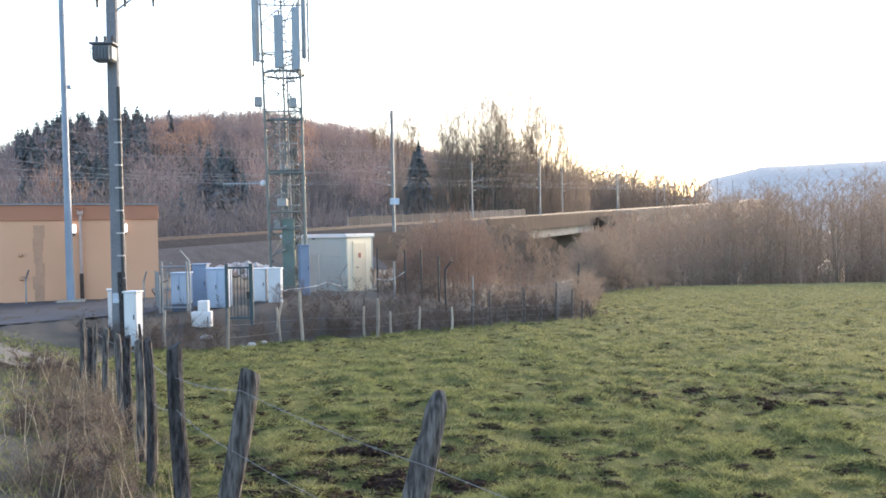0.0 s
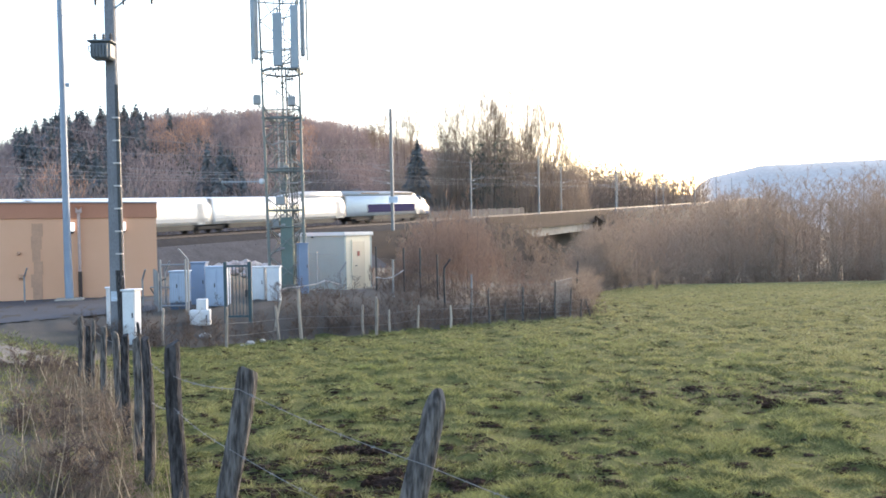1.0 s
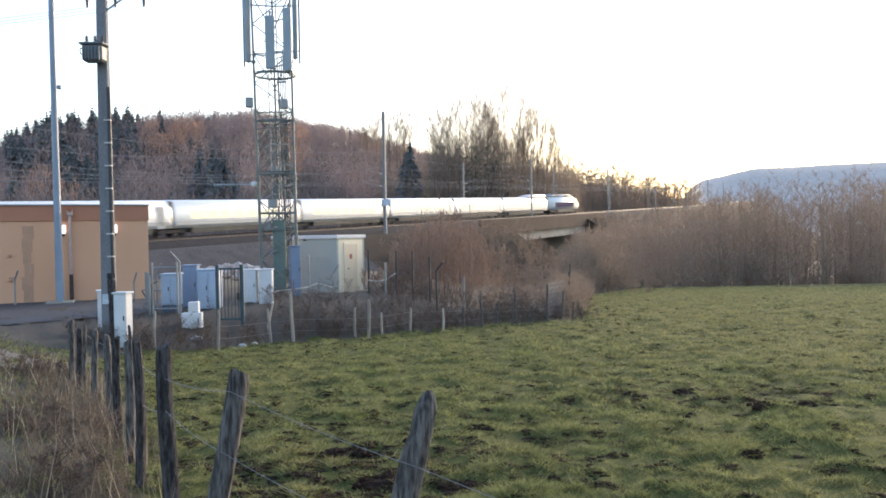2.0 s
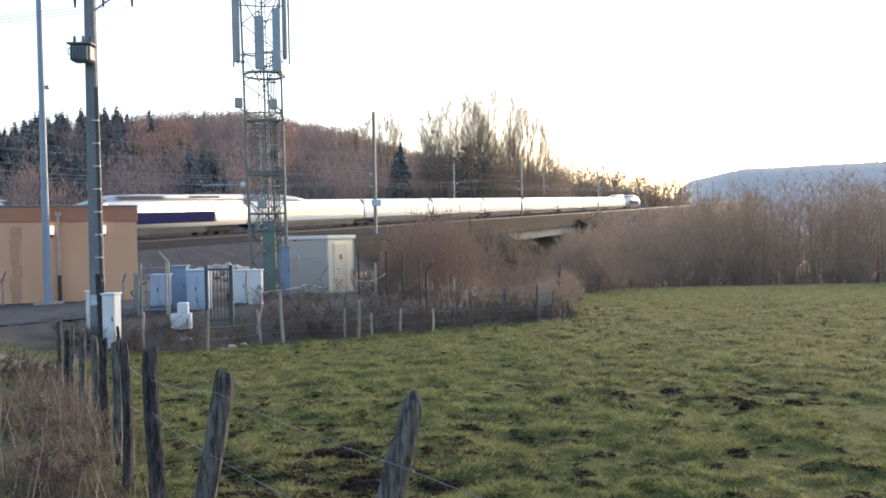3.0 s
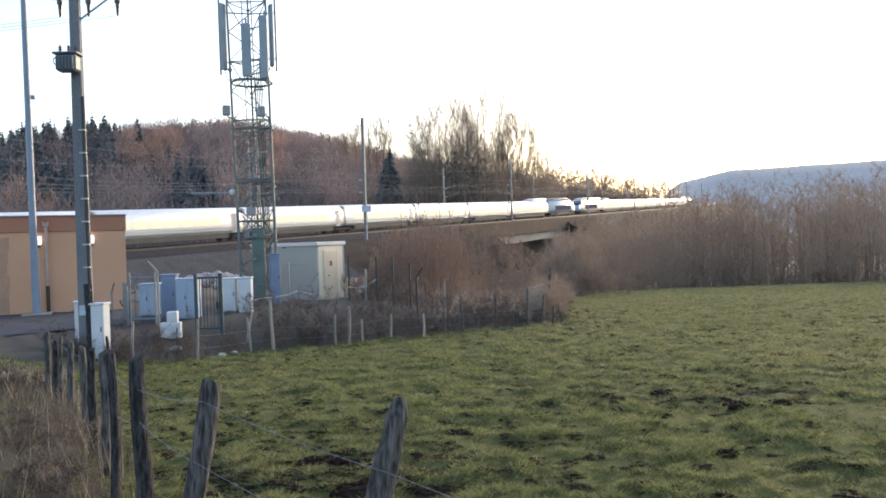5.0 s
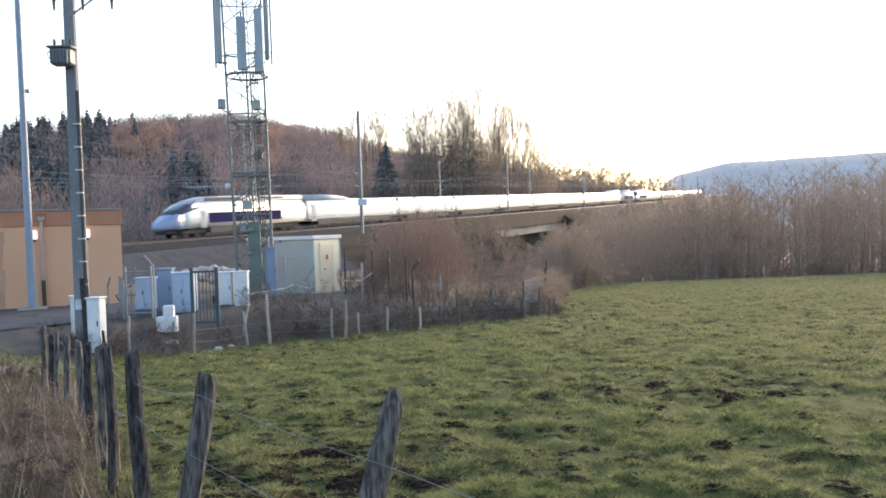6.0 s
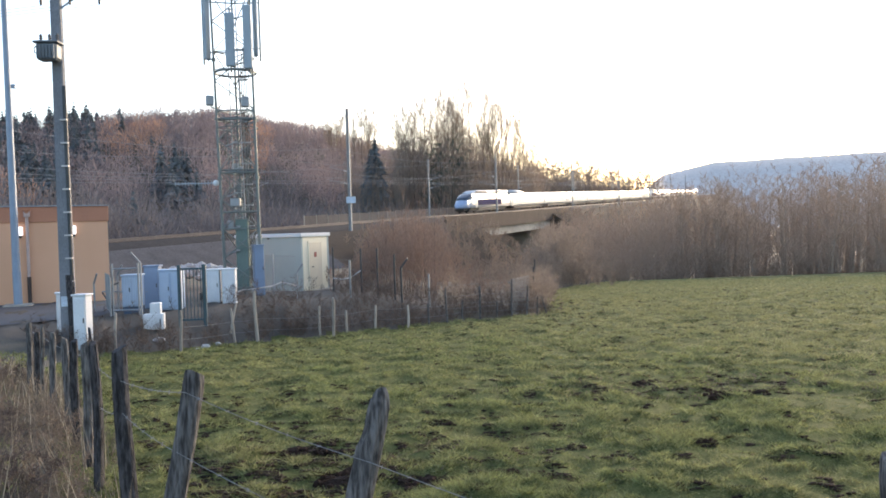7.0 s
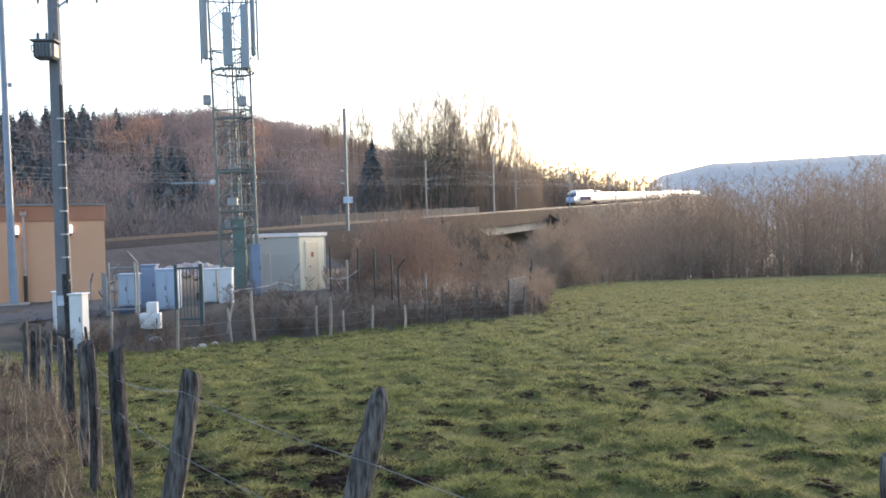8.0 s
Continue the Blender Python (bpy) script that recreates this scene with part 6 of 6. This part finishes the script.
    tagged(tri_object("verge_shrub", np.concatenate([st, cr]), M["vergetwig"]), "leafless brown shrub leaning on the fence", "shrub", kind="stuff")
    n = 22
    x, y = rng.normal(-6.85, 0.4, n), rng.normal(14.0, 0.5, n)
    st, cr = grow(np.stack([x, y, land(x, y) - 0.05], -1), rng.uniform(0.25, 0.5, n), rng, (12, 7, 4), 0.95, 0.02, 0.008, 0.007, 0.35, 0.25, reach=0.6)
    tagged(tri_object("bramble_clump", np.concatenate([st, cr]), M["bramble"]), "dark bramble clump beside the wheel track", "brambles", kind="stuff")
    for cx, cy, k in ((-4.2, 8.7, 14), (-2.75, 6.3, 9)):
        x, y = rng.normal(cx, 0.26, k), rng.normal(cy, 0.3, k)
        st, cr = grow(np.stack([x, y, land(x, y) - 0.05], -1), rng.uniform(0.15, 0.42, k), rng, (12, 7, 5), 0.95, 0.02, 0.007, 0.006, 0.35, 0.25, reach=0.55)
        tagged(tri_object("bramble_clump", np.concatenate([st, cr]), M["bramble"]), "dark bramble clump on the dry verge", "brambles", kind="stuff")
    # single tall dead stalks
    n = 380
    y = 3.5 + 12 * rng.uniform(0, 1, n)
    x = np.interp(y, EDGE_Y, EDGE_X) - rng.exponential(0.7, n) + 0.1
    blades(x, y, rng.uniform(0.25, 0.6, n), 0.006 + y * 0.0006, 0.25, rng, M["stalk"], "dead_stalks", "tall pale dead weed stalks along the fence", "weeds")


build_grass()


# ---- turned soil, stones, rubble ----
def lump_mesh(bm, c, r, flat, rnd, sub=2):
    v0 = len(bm.verts)
    res = bmesh.ops.create_icosphere(bm, subdivisions=sub, radius=1.0)
    o = Vector((rnd.uniform(0, 50), rnd.uniform(0, 50), 0))
    for v in res["verts"]:
        k = 1 + 0.45 * noise.noise(v.co * 1.7 + o) + 0.2 * noise.noise(v.co * 4.5 + o)
        v.co = Vector(c) + Vector((v.co.x * r * k, v.co.y * r * k * 0.8, v.co.z * r * flat * k))


for k, (x, y, r) in enumerate(((-0.85, 7.5, 0.17), (-0.52, 7.45, 0.13), (-0.41, 6.3, 0.2), (0.22, 6.1, 0.17), (0.38, 6.2, 0.12), (0.84, 6.35, 0.08), (1.15, 6.3, 0.08), (2.7, 7.0, 0.10), (3.4, 6.5, 0.08), (3.5, 11.1, 0.16), (3.9, 9.6, 0.14), (4.4, 9.8, 0.14), (-0.2, 7.9, 0.10), (4.8, 7.2, 0.09))):
    bm = bmesh.new()
    rnd = random.Random(500 + k)
    lump_mesh(bm, (0, 0, -0.02), r * 1.2, 0.26, rnd, 3)
    for c in range(34):
        q, d = rnd.uniform(0, 6.28), r * 1.5 * rnd.random() ** 0.6
        lump_mesh(bm, (d * math.cos(q), 0.8 * d * math.sin(q), 0.22 * r * (1 - d / r / 1.7) + 0.01), r * rnd.uniform(0.08, 0.26), 0.75, rnd, 1)
    for c in range(8):
        q = rnd.uniform(0, 6.28)
        rod(bm, (r * 0.5 * math.cos(q), r * 0.4 * math.sin(q), 0.2 * r), (r * 1.3 * math.cos(q + 0.5), r * math.sin(q + 0.5), rnd.uniform(0.1, 0.5) * r), 0.006, 0.002, 4)
    ob = finish("soil_mound", bm, M["soil"], None, "", False)
    ob.matrix_basis = pose(x, y, gz(x, y) - 0.01)
    tagged(ob, "dark red-brown churned soil mound in the pasture", "soil mound", "soil mounds")


def build_poached():
    """Hoof-churned crumbs of soil strewn over the pasture, dark enough to carry the hollows' shade."""
    ico = bmesh.new()
    bmesh.ops.create_icosphere(ico, subdivisions=1, radius=1.0)
    vs = np.array([v.co[:] for v in ico.verts])
    fs = np.array([[v.index for v in f.verts] for f in ico.faces])
    ico.free()
    rng = np.random.default_rng(78)
    k = 70000
    az, r = rng.uniform(-32, 32, k), 5 + 40 * rng.uniform(0, 1, k) ** 1.5
    x, y = polar(az, r)
    # denser over a trampled band
    b = 700
    x[:b], y[:b] = rng.normal(3.8, 1.5, b), rng.normal(10.6, 0.7, b)
    keep = (inside_yard(x, y) < -0.3) & (hoofed(x, y) > 0.555)
    x, y = x[keep], y[keep]
    n = len(x)
    size = rng.uniform(0.008, 0.03, n)[:, None, None] * (1 + 0.02 * np.hypot(x, y))[:, None, None]
    V = vs[None] * (1 + rng.normal(0, 0.18, (n, len(vs), 1))) * size * np.stack([rng.uniform(1.0, 2.4, n), rng.uniform(0.6, 1.2, n), np.full(n, 0.42)], -1)[:, None, :]
    V += np.stack([x, y, ground_z(x, y)], -1)[:, None, :]
    F = fs[None] + (np.arange(n) * len(vs))[:, None, None]
    tagged(raw_mesh("soil_crumbs", V.reshape(-1, 3), F.reshape(-1, 3), [M["soil"]], None, True), "hoof-churned soil strewn over the pasture, darkened for hollow shade", "soil", kind="stuff")


build_poached()


def build_slope_stones():
    rng = np.random.default_rng(91)
    ico = bmesh.new()
    bmesh.ops.create_icosphere(ico, subdivisions=1, radius=1.0)
    vs = np.array([v.co[:] for v in ico.verts])
    fs = np.array([[v.index for v in f.verts] for f in ico.faces])
    ico.free()
    n = 1800
    s, off = rng.uniform(-85, -38, n), rng.uniform(7.0, 17.5, n)
    P = np.array([on_track(a, b) for a, b in zip(s, off)])
    dz = np.where(off < 9.5, -0.66, -0.69 - (off - 9.55) * 0.624)
    z = np.array([rail_z(a) for a in s]) + dz
    size = rng.uniform(0.025, 0.065, n)
    V = vs[None] * (1 + rng.normal(0, 0.2, (n, len(vs), 1))) * (size[:, None] * rng.uniform(0.6, 1.3, (n, 3)))[:, None, :]
    V += np.stack([P[:, 0], P[:, 1], z - 0.02], -1)[:, None, :]
    F = fs[None] + (np.arange(n) * len(vs))[:, None, None]
    tagged(raw_mesh("slope_stones", V.reshape(-1, 3), F.reshape(-1, 3), [M["slopestones"]]), "loose grey stones on the railway slope", "stones", kind="stuff")


build_slope_stones()

rnd = random.Random(9)
bm = bmesh.new()
for k in range(110):
    a, q = rnd.uniform(0, 6.28), rnd.random() ** 0.6
    lump_mesh(bm, (2.3 * q * math.cos(a), 0.9 * q * math.sin(a), 0.35 + 0.55 * (1 - q * q)), rnd.uniform(0.14, 0.36), 0.7, rnd, 1)
ob = finish("rubble_heap", bm, M["rubble"], None, "", False)
ob.matrix_basis = pose(-9.95, 40.5, gz(-9.95, 40.5) + 0.15)
tagged(ob, "pale grey heap of broken stone below the railway", "rubble", kind="stuff")
for k, (x, y, r) in enumerate(((-4.9, 20.6, 0.11), (-4.65, 20.9, 0.08), (-5.05, 20.4, 0.06), (-6.2, 21.2, 0.16))):
    bm = bmesh.new()
    lump_mesh(bm, (0, 0, 0), r, 0.6, random.Random(900 + k), 2)
    ob = finish("stone", bm, M["rubble"], None, "", False)
    ob.matrix_basis = pose(x, y, gz(x, y) + 0.02)
    tagged(ob, "pale grey stone lying beside the fence", "stone", "loose stones")


motions()
